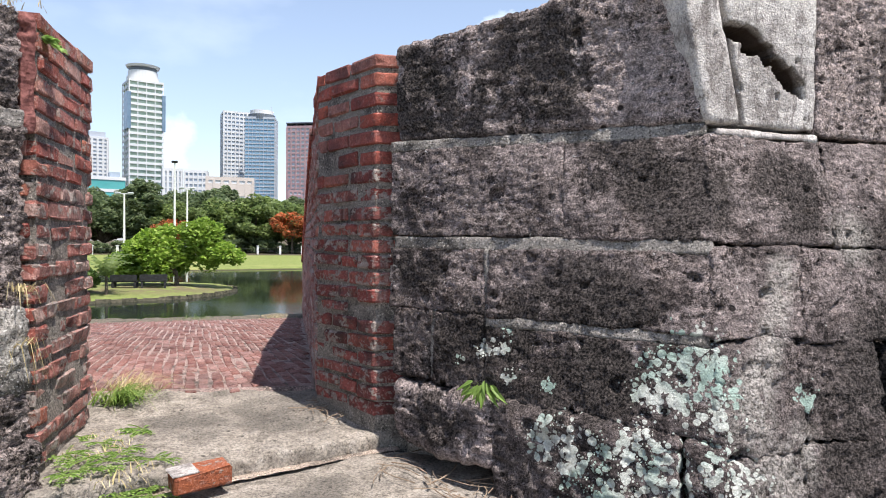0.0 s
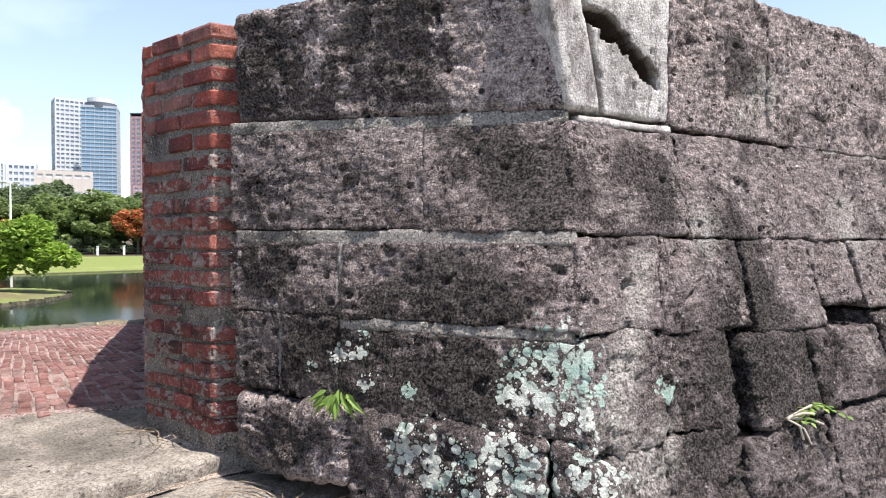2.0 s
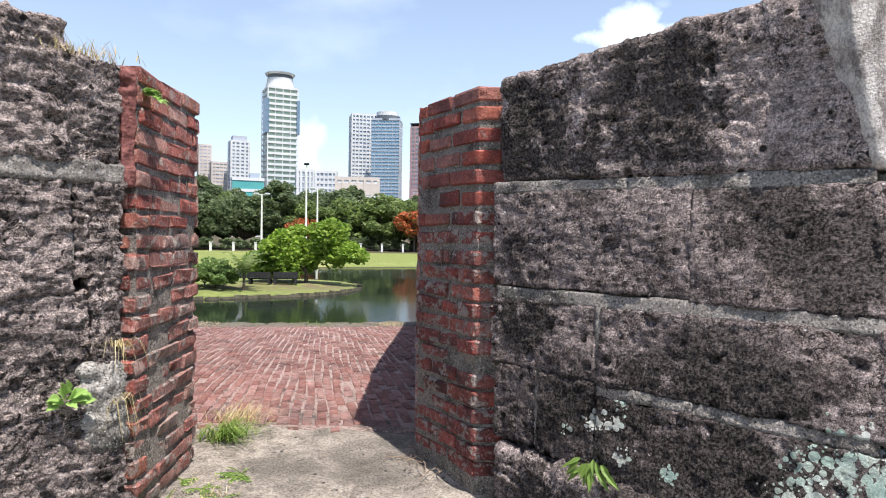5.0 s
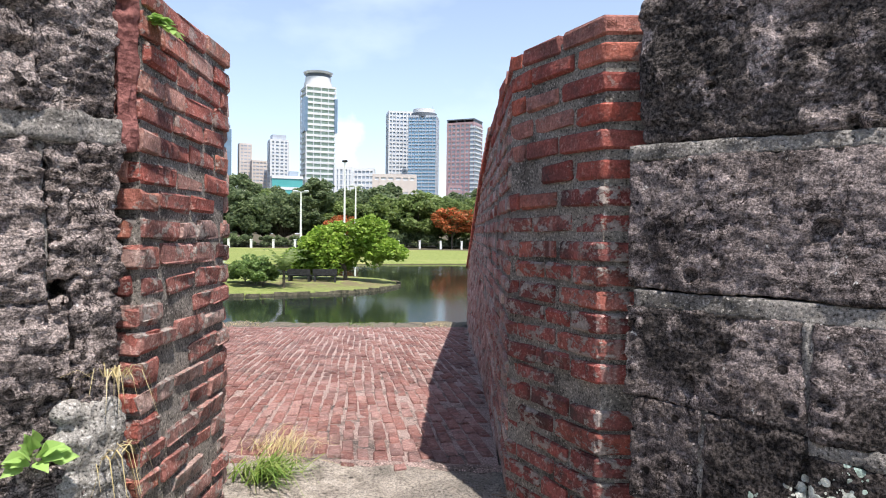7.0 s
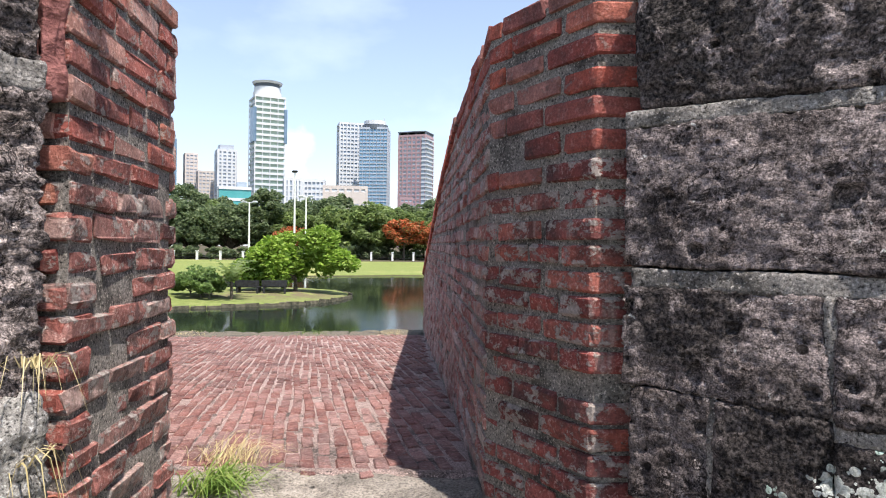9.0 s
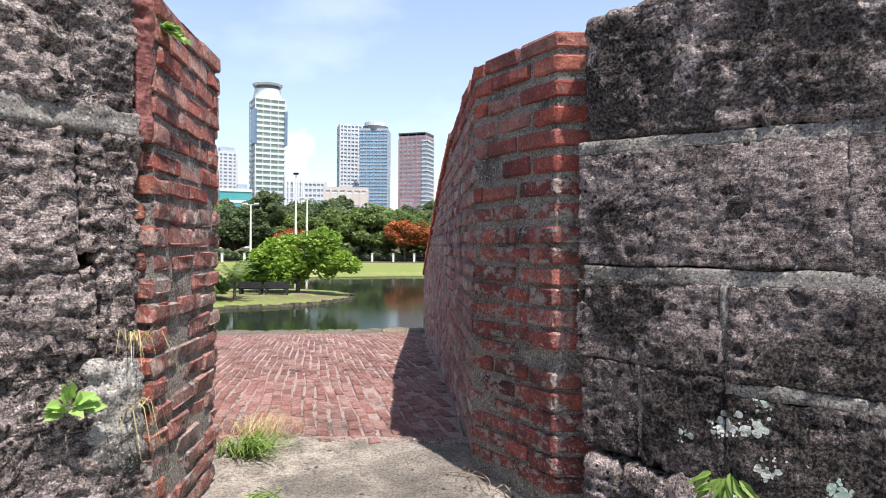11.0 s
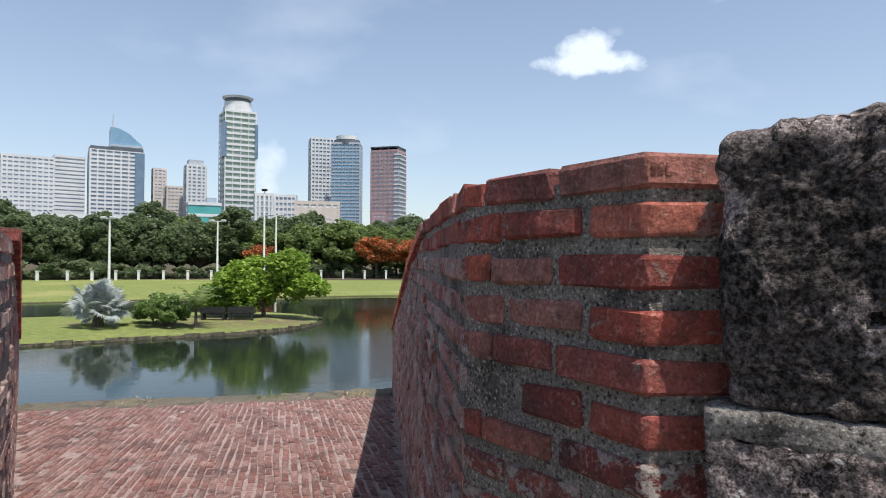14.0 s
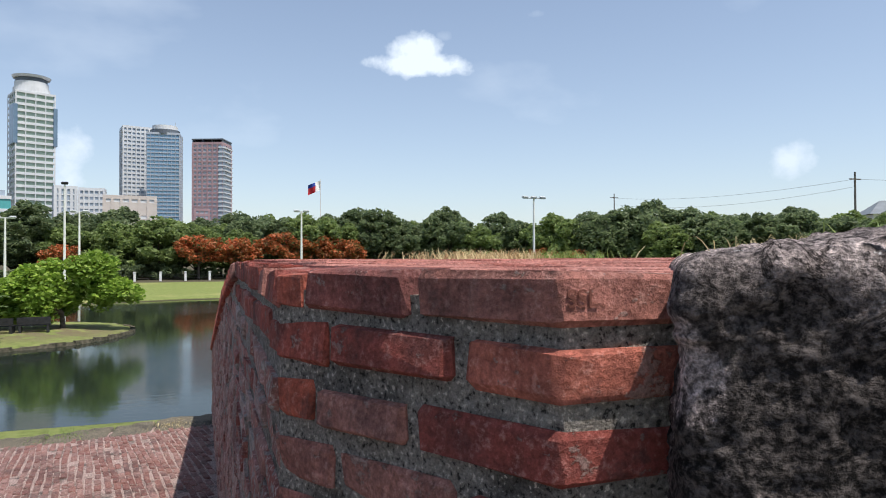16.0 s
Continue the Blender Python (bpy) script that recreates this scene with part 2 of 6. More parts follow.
# tuff of the parapet, darker in the lower courses
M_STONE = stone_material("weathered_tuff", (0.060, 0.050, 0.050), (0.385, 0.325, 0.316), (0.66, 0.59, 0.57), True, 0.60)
M_STONE_M = stone_material("darker_tuff", (0.046, 0.038, 0.038), (0.245, 0.207, 0.203), (0.53, 0.475, 0.46), True, 0.65)
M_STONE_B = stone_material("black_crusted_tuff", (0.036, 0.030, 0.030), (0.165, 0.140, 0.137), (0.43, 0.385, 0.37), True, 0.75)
M_STONE_L = stone_material("layered_tuff", (0.050, 0.042, 0.041), (0.35, 0.297, 0.283), (0.64, 0.575, 0.55), False, 0.6, 0.55)


def mortar_material(name, a, b, scale=30):
    s = Shade(name, 0.95, 0, 0.15)
    g = s.noise(scale, 6, 0.7)
    c = s.mix(g, a, b)
    c = s.mix(s.band(s.noise(4.5, 5, 0.65), 0.48, 0.66, 0, 0.8), c, (0.05, 0.047, 0.043))
    c = s.mix(s.band(s.noise(130, 3), 0.60, 0.75, 0, 0.5), c, tuple(min(1, v * 1.5) for v in b))
    fine = s.noise(140, 5, 0.75)
    c = s.mix(0.85, c, s.ramp(fine, (0.34, (0.22, 0.22, 0.22)), (0.5, (1.0, 1.0, 1.0)), (0.66, (1.7, 1.68, 1.65))), "MULTIPLY")
    speck = s.noise(140, 3, 0.55)
    c = s.mix(s.band(speck, 0.60, 0.68, 0, 0.8), c, tuple(min(0.8, v * 1.6) for v in b))
    c = s.mix(s.band(speck, 0.40, 0.33, 0, 0.8), c, (0.03, 0.028, 0.026))
    h = s.math("ADD", g, s.math("MULTIPLY", fine, 0.6))
    return s.done(c, s.bump(h, 1.0, 0.020))


M_MORTAR = mortar_material("grey_lime_mortar", (0.15, 0.136, 0.122), (0.46, 0.42, 0.375))
M_MORTAR_L = mortar_material("dusty_lime_mortar", (0.16, 0.143, 0.128), (0.46, 0.415, 0.37))
M_PLASTER = mortar_material("pale_lime_plaster", (0.18, 0.166, 0.152), (0.42, 0.392, 0.365), 14)


def brick_material(name, stops, soot, wear=0.4, rnd="object", smeared=0.9, cover=0.575):
    s = Shade(name, 0.9, 0, 0.2)
    r = s.random() if rnd == "object" else s.island()
    c = s.ramp(r, *stops)
    g = s.noise(24, 7, 0.7)
    fine = s.noise(120, 5, 0.75)
    c = s.mix(s.band(g, 0.3, 0.70, 0.55, 0.0), c, (0.12, 0.04, 0.032))
    c = s.mix(s.band(s.noise(60, 6, 0.75), 0.52, 0.66, 0, wear), c, (0.58, 0.46, 0.41))
    c = s.mix(s.band(s.noise(3.1, 6, 0.65), 0.44, 0.64, 0, soot), c, (0.045, 0.034, 0.036))
    c = s.mix(s.band(s.noise(11, 6, 0.7, s.mapped((1, 1, 1), (20, 40, 10))), 0.54, 0.66, 0, soot * 0.9), c, (0.055, 0.045, 0.045))
    c = s.mix(s.band(s.noise(1.0, 6, 0.65, s.mapped((9, 9, 1.4))), 0.58, 0.70, 0, wear * 0.75), c, (0.42, 0.38, 0.35))
    smear = s.band(s.noise(15, 7, 0.72, s.mapped((1, 1, 1.5), (0, 0, 30))), cover, cover + 0.035, 0, 0.9)
    c = s.mix(s.math("MULTIPLY", smear, smeared), c, s.mix(s.noise(40, 4), (0.20, 0.182, 0.168), (0.56, 0.51, 0.465)))
    c = s.mix(0.42, c, s.ramp(fine, (0.36, (0.20, 0.20, 0.20)), (0.5, (1.0, 1.0, 1.0)), (0.64, (1.8, 1.77, 1.74))), "MULTIPLY")
    h = s.math("ADD", s.math("ADD", g, s.math("MULTIPLY", fine, 0.55)), s.math("MULTIPLY", smear, 0.4))
    return s.done(c, s.bump(h, 1.0, 0.014))


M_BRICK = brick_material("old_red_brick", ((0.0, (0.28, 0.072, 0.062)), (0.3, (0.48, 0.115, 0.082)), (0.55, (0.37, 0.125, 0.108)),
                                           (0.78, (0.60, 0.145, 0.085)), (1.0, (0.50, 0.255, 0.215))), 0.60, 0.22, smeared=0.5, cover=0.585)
# left jamb: lighter copy of old_red_brick with sunlight put into its colour
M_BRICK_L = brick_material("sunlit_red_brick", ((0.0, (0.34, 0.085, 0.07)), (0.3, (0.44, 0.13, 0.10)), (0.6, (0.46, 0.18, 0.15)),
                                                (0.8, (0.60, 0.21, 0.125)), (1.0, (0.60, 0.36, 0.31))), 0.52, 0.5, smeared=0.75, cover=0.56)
M_BRICK_C = brick_material("lime_streaked_brick", ((0.0, (0.38, 0.13, 0.11)), (0.4, (0.54, 0.24, 0.20)), (0.7, (0.58, 0.37, 0.33)), (1.0, (0.74, 0.62, 0.57))), 0.28, 1.0, cover=0.535)
PAVE_STOPS = ((0.0, (0.265, 0.124, 0.108)), (0.35, (0.36, 0.18, 0.156)), (0.65, (0.345, 0.21, 0.193)), (1.0, (0.47, 0.285, 0.255)))
M_PAVE = brick_material("worn_paving_brick", PAVE_STOPS, 0.42, 0.35, smeared=0.25)
M_PAVE_J = brick_material("worn_paving_brick_joined", tuple((p, tuple(v * 0.82 for v in c)) for p, c in PAVE_STOPS), 0.5, 0.35, "island", 0.35)
M_BRICK_D = brick_material("grimy_maroon_brick", ((0.0, (0.24, 0.066, 0.060)), (0.35, (0.40, 0.105, 0.09)), (0.65, (0.36, 0.13, 0.115)), (0.85, (0.54, 0.145, 0.10)), (1.0, (0.48, 0.28, 0.25))), 0.80, 0.55, cover=0.525)
M_BRICK_LD = brick_material("dusty_pink_brick", ((0.0, (0.36, 0.14, 0.12)), (0.4, (0.50, 0.215, 0.18)), (0.7, (0.52, 0.30, 0.26)), (1.0, (0.58, 0.42, 0.37))), 0.82, 0.7, cover=0.53)
M_CAP = brick_material("smooth_cap_brick", ((0.0, (0.55, 0.205, 0.165)), (0.5, (0.62, 0.25, 0.20)), (1.0, (0.66, 0.30, 0.25))), 0.12, 0.2, smeared=0.1)
M_BRICK_J = brick_material("old_red_brick_joined", ((0.0, (0.38, 0.16, 0.135)), (0.5, (0.52, 0.30, 0.255)), (1.0, (0.64, 0.48, 0.42))), 0.42, 1.0, "island")
M_PAVE_BED = mortar_material("paving_mortar", (0.26, 0.185, 0.168), (0.49, 0.38, 0.345), 20)


def concrete_material():
    s = Shade("weathered_slab", 0.92, 0, 0.2)
    c = s.ramp(s.noise(12, 7, 0.65), (0.3, (0.145, 0.128, 0.11)), (0.55, (0.365, 0.326, 0.282)), (0.75, (0.53, 0.48, 0.43)))
    c = s.mix(s.band(s.noise(3.0, 9, 0.70), 0.49, 0.58, 0, 0.7), c, (0.105, 0.096, 0.085))
    fine = s.noise(100, 6, 0.75)
    c = s.mix(0.8, c, s.ramp(fine, (0.36, (0.20, 0.20, 0.20)), (0.5, (1.0, 1.0, 1.0)), (0.64, (1.5, 1.48, 1.45))), "MULTIPLY")
    pit = s.math("MULTIPLY", s.band(s.cells(20), 0.20, 0.08), s.band(s.noise(5, 3), 0.50, 0.62))
    c = s.mix(s.math("MULTIPLY", pit, 0.85), c, (0.05, 0.047, 0.043))
    h = s.math("SUBTRACT", s.math("ADD", s.math("ADD", s.noise(40, 6, 0.7), s.noise(9, 4)), s.math("MULTIPLY", fine, 0.4)), pit)
    return s.done(c, s.bump(h, 1.0, 0.018))


M_SLAB = concrete_material()


def limewash_material():
    s = Shade("flaking_limewash", 0.9, 0, 0.2)
    c = s.mix(s.band(s.noise(8, 7, 0.7), 0.35, 0.65), (0.36, 0.335, 0.32), (0.62, 0.59, 0.565))
    c = s.mix(s.band(s.noise(17, 7, 0.75, s.mapped((1, 1, 0.6), (20, 0, 40))), 0.49, 0.60, 0, 0.8), c, (0.17, 0.148, 0.14))
    c = s.mix(s.band(s.noise(1.0, 6, 0.65, s.mapped((16, 16, 2.2))), 0.52, 0.66, 0, 0.7), c, (0.15, 0.132, 0.125))
    c = s.mix(0.8, c, s.ramp(s.noise(130, 5, 0.75), (0.34, (0.4, 0.4, 0.4)), (0.5, (1.0, 1.0, 1.0)), (0.66, (1.4, 1.38, 1.36))), "MULTIPLY")
    c = s.mix(s.band(s.cells(7, "DISTANCE_TO_EDGE", s.mapped((1, 1, 0.7))), 0.012, 0.0, 0, 0.15), c, (0.07, 0.06, 0.055))
    # shade deep in the ragged hole is painted as dark brown spots
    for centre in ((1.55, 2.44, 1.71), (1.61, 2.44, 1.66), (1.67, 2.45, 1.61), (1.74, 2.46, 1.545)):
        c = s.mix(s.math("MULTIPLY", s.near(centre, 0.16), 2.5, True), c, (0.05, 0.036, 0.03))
    h = s.math("ADD", s.noise(30, 6, 0.7), s.math("MULTIPLY", s.noise(120, 4), 0.4))
    return s.done(c, s.bump(h, 0.9, 0.012))


M_LIMEWASH = limewash_material()


def plain_material(name, a, b, scale, rough=0.8, spec=0.3, bump=0.3, metal=0.0, trans=0.0):
    s = Shade(name, rough, metal, spec)
    g = s.noise(scale, 5, 0.6)
    c = s.mix(s.band(g, 0.3, 0.7), a, b)
    return s.done(c, s.bump(g, bump, 0.02) if bump else None)


def leaf_material(name, a, b, c3, trans=0.25):
    s = Shade(name, 0.55, 0, 0.35)
    c = s.ramp(s.island(), (0.0, a), (0.55, b), (1.0, c3))
    c = s.mix(s.band(s.noise(0.35, 3), 0.35, 0.65, 0, 0.4), c, tuple(v * 0.6 for v in a))
    m = s.done(c)
    tr = s.t.nodes.new("ShaderNodeBsdfTranslucent")
    s.plug(c, tr.inputs["Color"])
    mx = s.t.nodes.new("ShaderNodeMixShader")
    mx.inputs[0].default_value = trans
    out = s.t.nodes["Material Output"]
    s.t.links.new(s.b.outputs[0], mx.inputs[1])
    s.t.links.new(tr.outputs[0], mx.inputs[2])
    s.t.links.new(mx.outputs[0], out.inputs["Surface"])
    return m


M_LEAF_BRIGHT = leaf_material("bright_foliage", (0.17, 0.29, 0.035), (0.29, 0.43, 0.06), (0.42, 0.54, 0.11), 0.45)
M_LEAF_DARK = leaf_material("dark_foliage", (0.115, 0.16, 0.08), (0.185, 0.245, 0.115), (0.29, 0.35, 0.18), 0.55)
M_LEAF_MID = leaf_material("green_foliage", (0.135, 0.195, 0.07), (0.225, 0.30, 0.095), (0.34, 0.42, 0.155), 0.5)
M_LEAF_ORANGE = leaf_material("orange_blossom", (0.09, 0.11, 0.03), (0.50, 0.11, 0.035), (0.62, 0.20, 0.08))
M_LEAF_SILVER = leaf_material("silver_palm_leaf", (0.24, 0.28, 0.26), (0.38, 0.42, 0.40), (0.52, 0.55, 0.54), 0.15)
M_LEAF_DRY = leaf_material("dry_grass_blade", (0.45, 0.36, 0.17), (0.58, 0.48, 0.25), (0.70, 0.60, 0.36))
M_BARK = plain_material("bark", (0.05, 0.04, 0.03), (0.16, 0.13, 0.10), 9, 0.95, 0.1, 0.8)
M_WHITE = plain_material("white_paint", (0.66, 0.66, 0.63), (0.80, 0.80, 0.77), 3, 0.6)
M_STEEL = plain_material("galvanised_steel", (0.42, 0.44, 0.44), (0.55, 0.57, 0.57), 4, 0.5, 0.5, 0.1)
M_BLACK = plain_material("dark_paint", (0.015, 0.015, 0.016), (0.04, 0.04, 0.042), 6, 0.6)


def grass_material():
    s = Shade("lawn", 0.95, 0, 0.1)
    g = s.noise(3.0, 8, 0.7)
    c = s.ramp(g, (0.3, (0.12, 0.155, 0.045)), (0.55, (0.20, 0.235, 0.075)), (0.8, (0.29, 0.30, 0.12)))
    c = s.mix(s.band(s.noise(0.12, 5, 0.6), 0.5, 0.68, 0, 0.6), c, (0.33, 0.31, 0.13))
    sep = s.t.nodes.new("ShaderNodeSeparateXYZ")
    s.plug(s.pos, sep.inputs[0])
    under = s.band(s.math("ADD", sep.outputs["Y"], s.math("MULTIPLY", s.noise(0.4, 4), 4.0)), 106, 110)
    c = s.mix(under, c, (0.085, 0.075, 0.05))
    for centre, radius in (((-9.0, 42.0, -2.0), 5.5), ((-12.5, 39.0, -2.0), 2.5), ((-17.0, 38.5, -2.0), 1.8)):
        bare = s.math("MULTIPLY", s.near(centre, radius), s.band(s.noise(1.1, 5, 0.65), 0.36, 0.52))
        c = s.mix(s.math("MULTIPLY", bare, 0.85), c, (0.16, 0.125, 0.085))
    shore = s.band(sep.outputs["Z"], -2.26, -2.38)
    c = s.mix(shore, c, (0.07, 0.065, 0.04))
    return s.done(c, s.bump(s.noise(14, 6, 0.7), 0.9, 0.08))


M_GRASS = grass_material()


def water_material():
    s = Shade("pond_water", 0.07, 0, 0.5)
    h = s.math("ADD", s.noise(1.6, 4, 0.55, s.mapped((1.0, 1.6, 1))), s.math("MULTIPLY", s.noise(0.25, 2), 0.6))
    s.b.inputs["IOR"].default_value = 1.33
    c = s.mix(s.noise(0.08, 3), (0.010, 0.017, 0.013), (0.020, 0.027, 0.019))
    return s.done(c, s.bump(h, 0.05, 0.06), s.band(s.noise(0.06, 3), 0.4, 0.6, 0.05, 0.13))


M_WATER = water_material()

# ---- building helpers ----


def mesh_of(name, verts, faces, material, smooth=False):
    me = bpy.data.meshes.new(name)
    me.from_pydata([tuple(v) for v in verts], [], faces)
    me.materials.append(material)
    if smooth:
        me.shade_smooth()
    me.update()
    return me


def put(name, me, parent=None, m=None):
    ob = new(name, me)
    if m is not None:
        ob.matrix_basis = m
    if parent is not None:
        ob.parent = parent
    return ob


def part(name, bm, material, parent=None, label="", smooth=False):
    """Links a bmesh as one mesh object, under a thing or a part."""
    me = bpy.data.meshes.new(name)
    bm.to_mesh(me)
    bm.free()
    me.materials.append(material)
    if smooth:
        me.shade_smooth()
    ob = put(name, me, parent)
    if label:
        ob["label"] = label
    return ob


def box(bm, x0, x1, y0, y1, z0, z1, bevel=0.0):
    r = bmesh.ops.create_cube(bm, size=1.0)
    bmesh.ops.scale(bm, vec=(x1 - x0, y1 - y0, z1 - z0), verts=r["verts"])
    bmesh.ops.translate(bm, vec=((x0 + x1) / 2, (y0 + y1) / 2, (z0 + z1) / 2), verts=r["verts"])
    if bevel:
        edges = list({e for v in r["verts"] for e in v.link_edges})
        bmesh.ops.bevel(bm, geom=edges, offset=bevel, segments=2, affect="EDGES")
    return bm


def rod(bm, a, b, r0, r1, sides=8):
    a, b = Vector(a), Vector(b)
    r = bmesh.ops.create_cone(bm, cap_ends=True, segments=sides, radius1=r0, radius2=r1, depth=(b - a).length)
    q = (b - a).to_track_quat("Z", "Y").to_matrix().to_4x4()
    bmesh.ops.transform(bm, matrix=Matrix.Translation((a + b) / 2) @ q, verts=r["verts"])
    return bm


def empty(name, at=(0, 0, 0)):
    ob = new(name)
    ob.location = at
    return ob


def brick_mesh(name, size, material, seed, wear=0.0048, edge=0.115):
    """One worn brick: a box with cut edges and uneven corners (44 triangles)."""
    rnd = random.Random(seed)
    bm = bmesh.new()
    bmesh.ops.create_cube(bm, size=1.0)
    bmesh.ops.scale(bm, vec=size, verts=bm.verts)
    bmesh.ops.bevel(bm, geom=list(bm.edges), offset=min(size) * edge, segments=1, affect="EDGES")
    for v in bm.verts:
        v.co += Vector((rnd.uniform(-1, 1), rnd.uniform(-1, 1), rnd.uniform(-1, 1))) * wear
    me = bpy.data.meshes.new(name)
    bm.to_mesh(me)
    bm.free()
    me.materials.append(material)
    return me


def merged_bricks(name, template, mats, material, parent):
    """Many bricks in one mesh, for those too small to pick apart."""
    tv = np.array([v.co[:] for v in template.vertices])
    tf = [tuple(p.vertices) for p in template.polygons]
    verts, faces = [], []
    for k, m in enumerate(mats):
        a = np.array(m)
        verts.append(tv @ a[:3, :3].T + a[:3, 3])
        faces += [tuple(i + k * len(tv) for i in f) for f in tf]
    ob = put(name, mesh_of(name, np.concatenate(verts), faces, material), parent)
    return tagged(ob, kind="stuff")


def face_frame(a, b, flip=False):
    """Along-vector, outward normal (to the right of a->b, or left if flip) of an upright face in plan."""
    a, b = Vector((a[0], a[1], 0)), Vector((b[0], b[1], 0))
    d = (b - a).normalized()
    n = Vector((d.y, -d.x, 0))
    return a, d, (-n if flip else n), (b - a).length


# ---- plan of the embrasure ----
P1, P2, P3, P4, PE = (0.352, 3.095), (0.112, 3.53), (0.075, 5.05), (0.03, 6.45), (-0.15, 11.75)
CORNER = (1.41, 2.28)
SPLAY = (0.42, 3.03)
L1, L2, L3, LE = (-0.832, 2.745), (-0.868, 3.387), (-1.56, 4.75), (-4.9, 10.7)
TOP = 1.777
COURSE = 0.0825


def right_top(y):
    return float(np.interp(y, (3.0, 5.05, 6.45, 11.75), (1.784, 1.765, 1.59, 0.60)))


def apron_z(x, y):
    return 0.185 - 0.0705 * (y - 3.84)

# ---- ground, pond and island ----
ISLAND = [(-36, 21.5), (-15.7, 33.1), (-9.7, 36.45), (-6.9, 38.0), (-5.4, 41.0), (-4.9, 44.0), (-6.4, 47.6), (-9.6, 49.6), (-14, 50), (-22, 46.5), (-36, 38), (-60, 30), (-60, 16)]


def smooth_ring(points, rounds=3):
    ring = [Vector((*p, 0)) for p in points]
    for _ in range(rounds):
        out = []
        for i, a in enumerate(ring):
            b = ring[(i + 1) % len(ring)]
            out += [a * 0.75 + b * 0.25, a * 0.25 + b * 0.75]
        ring = out
    return ring


RING = smooth_ring(ISLAND)
RING_XY = np.array([(p.x, p.y) for p in RING])


def ring_distance(px, py):
    """Signed distance to the island's shore, positive inside."""
    a = RING_XY
    b = np.roll(a, -1, axis=0)
    p = np.stack([px, py], -1)[:, None, :]
    ab = b - a
    t = np.clip(((p - a) * ab).sum(-1) / (ab * ab).sum(-1), 0, 1)
    d = np.sqrt((((a + t[..., None] * ab) - p) ** 2).sum(-1)).min(1)
    crosses = ((a[:, 1] > py[:, None]) != (b[:, 1] > py[:, None])) & (
        px[:, None] < (b[:, 0] - a[:, 0]) * (py[:, None] - a[:, 1]) / (b[:, 1] - a[:, 1] + 1e-9) + a[:, 0])
    inside = crosses.sum(1) % 2 == 1
    return np.where(inside, d, -d)


def step01(v):
    v = np.clip(v, 0, 1)
    return v * v * (3 - 2 * v)


def ground_height(px, py):
    far_bank = 73.8 + 0.42 * np.minimum(px + 4, 0) + 0.5 * np.sin(px * 0.23)
    far_bank = np.maximum(far_bank, 46)
    near_bank = 20.6 + 0.07 * px + 0.25 * np.sin(px * 0.7)
    shore = np.maximum(np.maximum(near_bank - py, py - far_bank), px - 40)
    shore = np.maximum(shore, ring_distance(px, py))
    z = -3.2 + 1.0 * step01((shore + 0.7) / 0.9)
    z += 0.50 * step01((py - far_bank) / 22)
    z += 0.22 * step01(ring_distance(px, py) / 5)
    return z


gx = np.concatenate([-np.geomspace(3000, 52, 34), np.arange(-50, 12, 0.5), np.geomspace(13, 3000, 40)])
gy = np.concatenate([-np.geomspace(3000, 22, 14), np.arange(-20, 14, 4.0), np.arange(15, 80, 0.5), np.geomspace(81, 3000, 46)])
XX, YY = np.meshgrid(gx, gy)
ZZ = ground_height(XX.ravel(), YY.ravel())
W = len(gx)
quads = [(j * W + i, j * W + i + 1, (j + 1) * W + i + 1, (j + 1) * W + i) for j in range(len(gy) - 1) for i in range(W - 1)]
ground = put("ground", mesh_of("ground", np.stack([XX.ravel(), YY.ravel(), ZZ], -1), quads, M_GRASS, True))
tagged(ground, "mown green lawn round the park pond", "ground", kind="structure")

bm = bmesh.new()
bmesh.ops.create_grid(bm, x_segments=2, y_segments=2, size=1.0)
bmesh.ops.scale(bm, vec=(52, 36, 1), verts=bm.verts)
bmesh.ops.translate(bm, vec=(-11, 50, -2.4), verts=bm.verts)
tagged(part("water", bm, M_WATER), "still dark green pond reflecting sky and trees", "pond", kind="structure")

# stone kerb round the island
rnd = random.Random(5)
kerb = empty("island_kerb", (-9, 40, -2.4))
tagged(kerb, "rough mossy stone edging round the grass island", "kerb")
kerb_stone = brick_mesh("kerb_stone", (0.7, 0.26, 0.26), plain_material("mossy_stone", (0.045, 0.045, 0.03), (0.16, 0.14, 0.10), 4, 0.95, 0.1, 0.8), 3, 0.03)
walked = 0.0
for i, a in enumerate(RING):
    b = RING[(i + 1) % len(RING)]
    if a.x < -24 or b.x < -24:
        continue
    n = max(1, round((b - a).length / 0.72))
    for k in range(n):
        p = a.lerp(b, (k + 0.5) / n)
        d = b - a
        ob = put("stone", kerb_stone, kerb)
        ob.matrix_basis = Matrix.Translation(Vector((p.x + 9, p.y - 40, 0.02 + rnd.uniform(-0.05, 0.05)))) @ pose(0, 0, 0, rnd.uniform(-5, 5), rnd.uniform(-4, 4), math.degrees(math.atan2(d.y, d.x)) + rnd.uniform(-5, 5))

# ---- fort: floors ----


def prism(bm, outline, z0, tops):
    """A solid from a plan outline, with its own top height at each corner."""
    lo = [bm.verts.new((x, y, z0)) for x, y in outline]
    hi = [bm.verts.new((x, y, t)) for (x, y), t in zip(outline, tops)]
    n = len(outline)
    bm.faces.new(lo[::-1])
    bm.faces.new(hi)
    for i in range(n):
        bm.faces.new((lo[i], lo[(i + 1) % n], hi[(i + 1) % n], hi[i]))
    bmesh.ops.recalc_face_normals(bm, faces=bm.faces)
    return bm


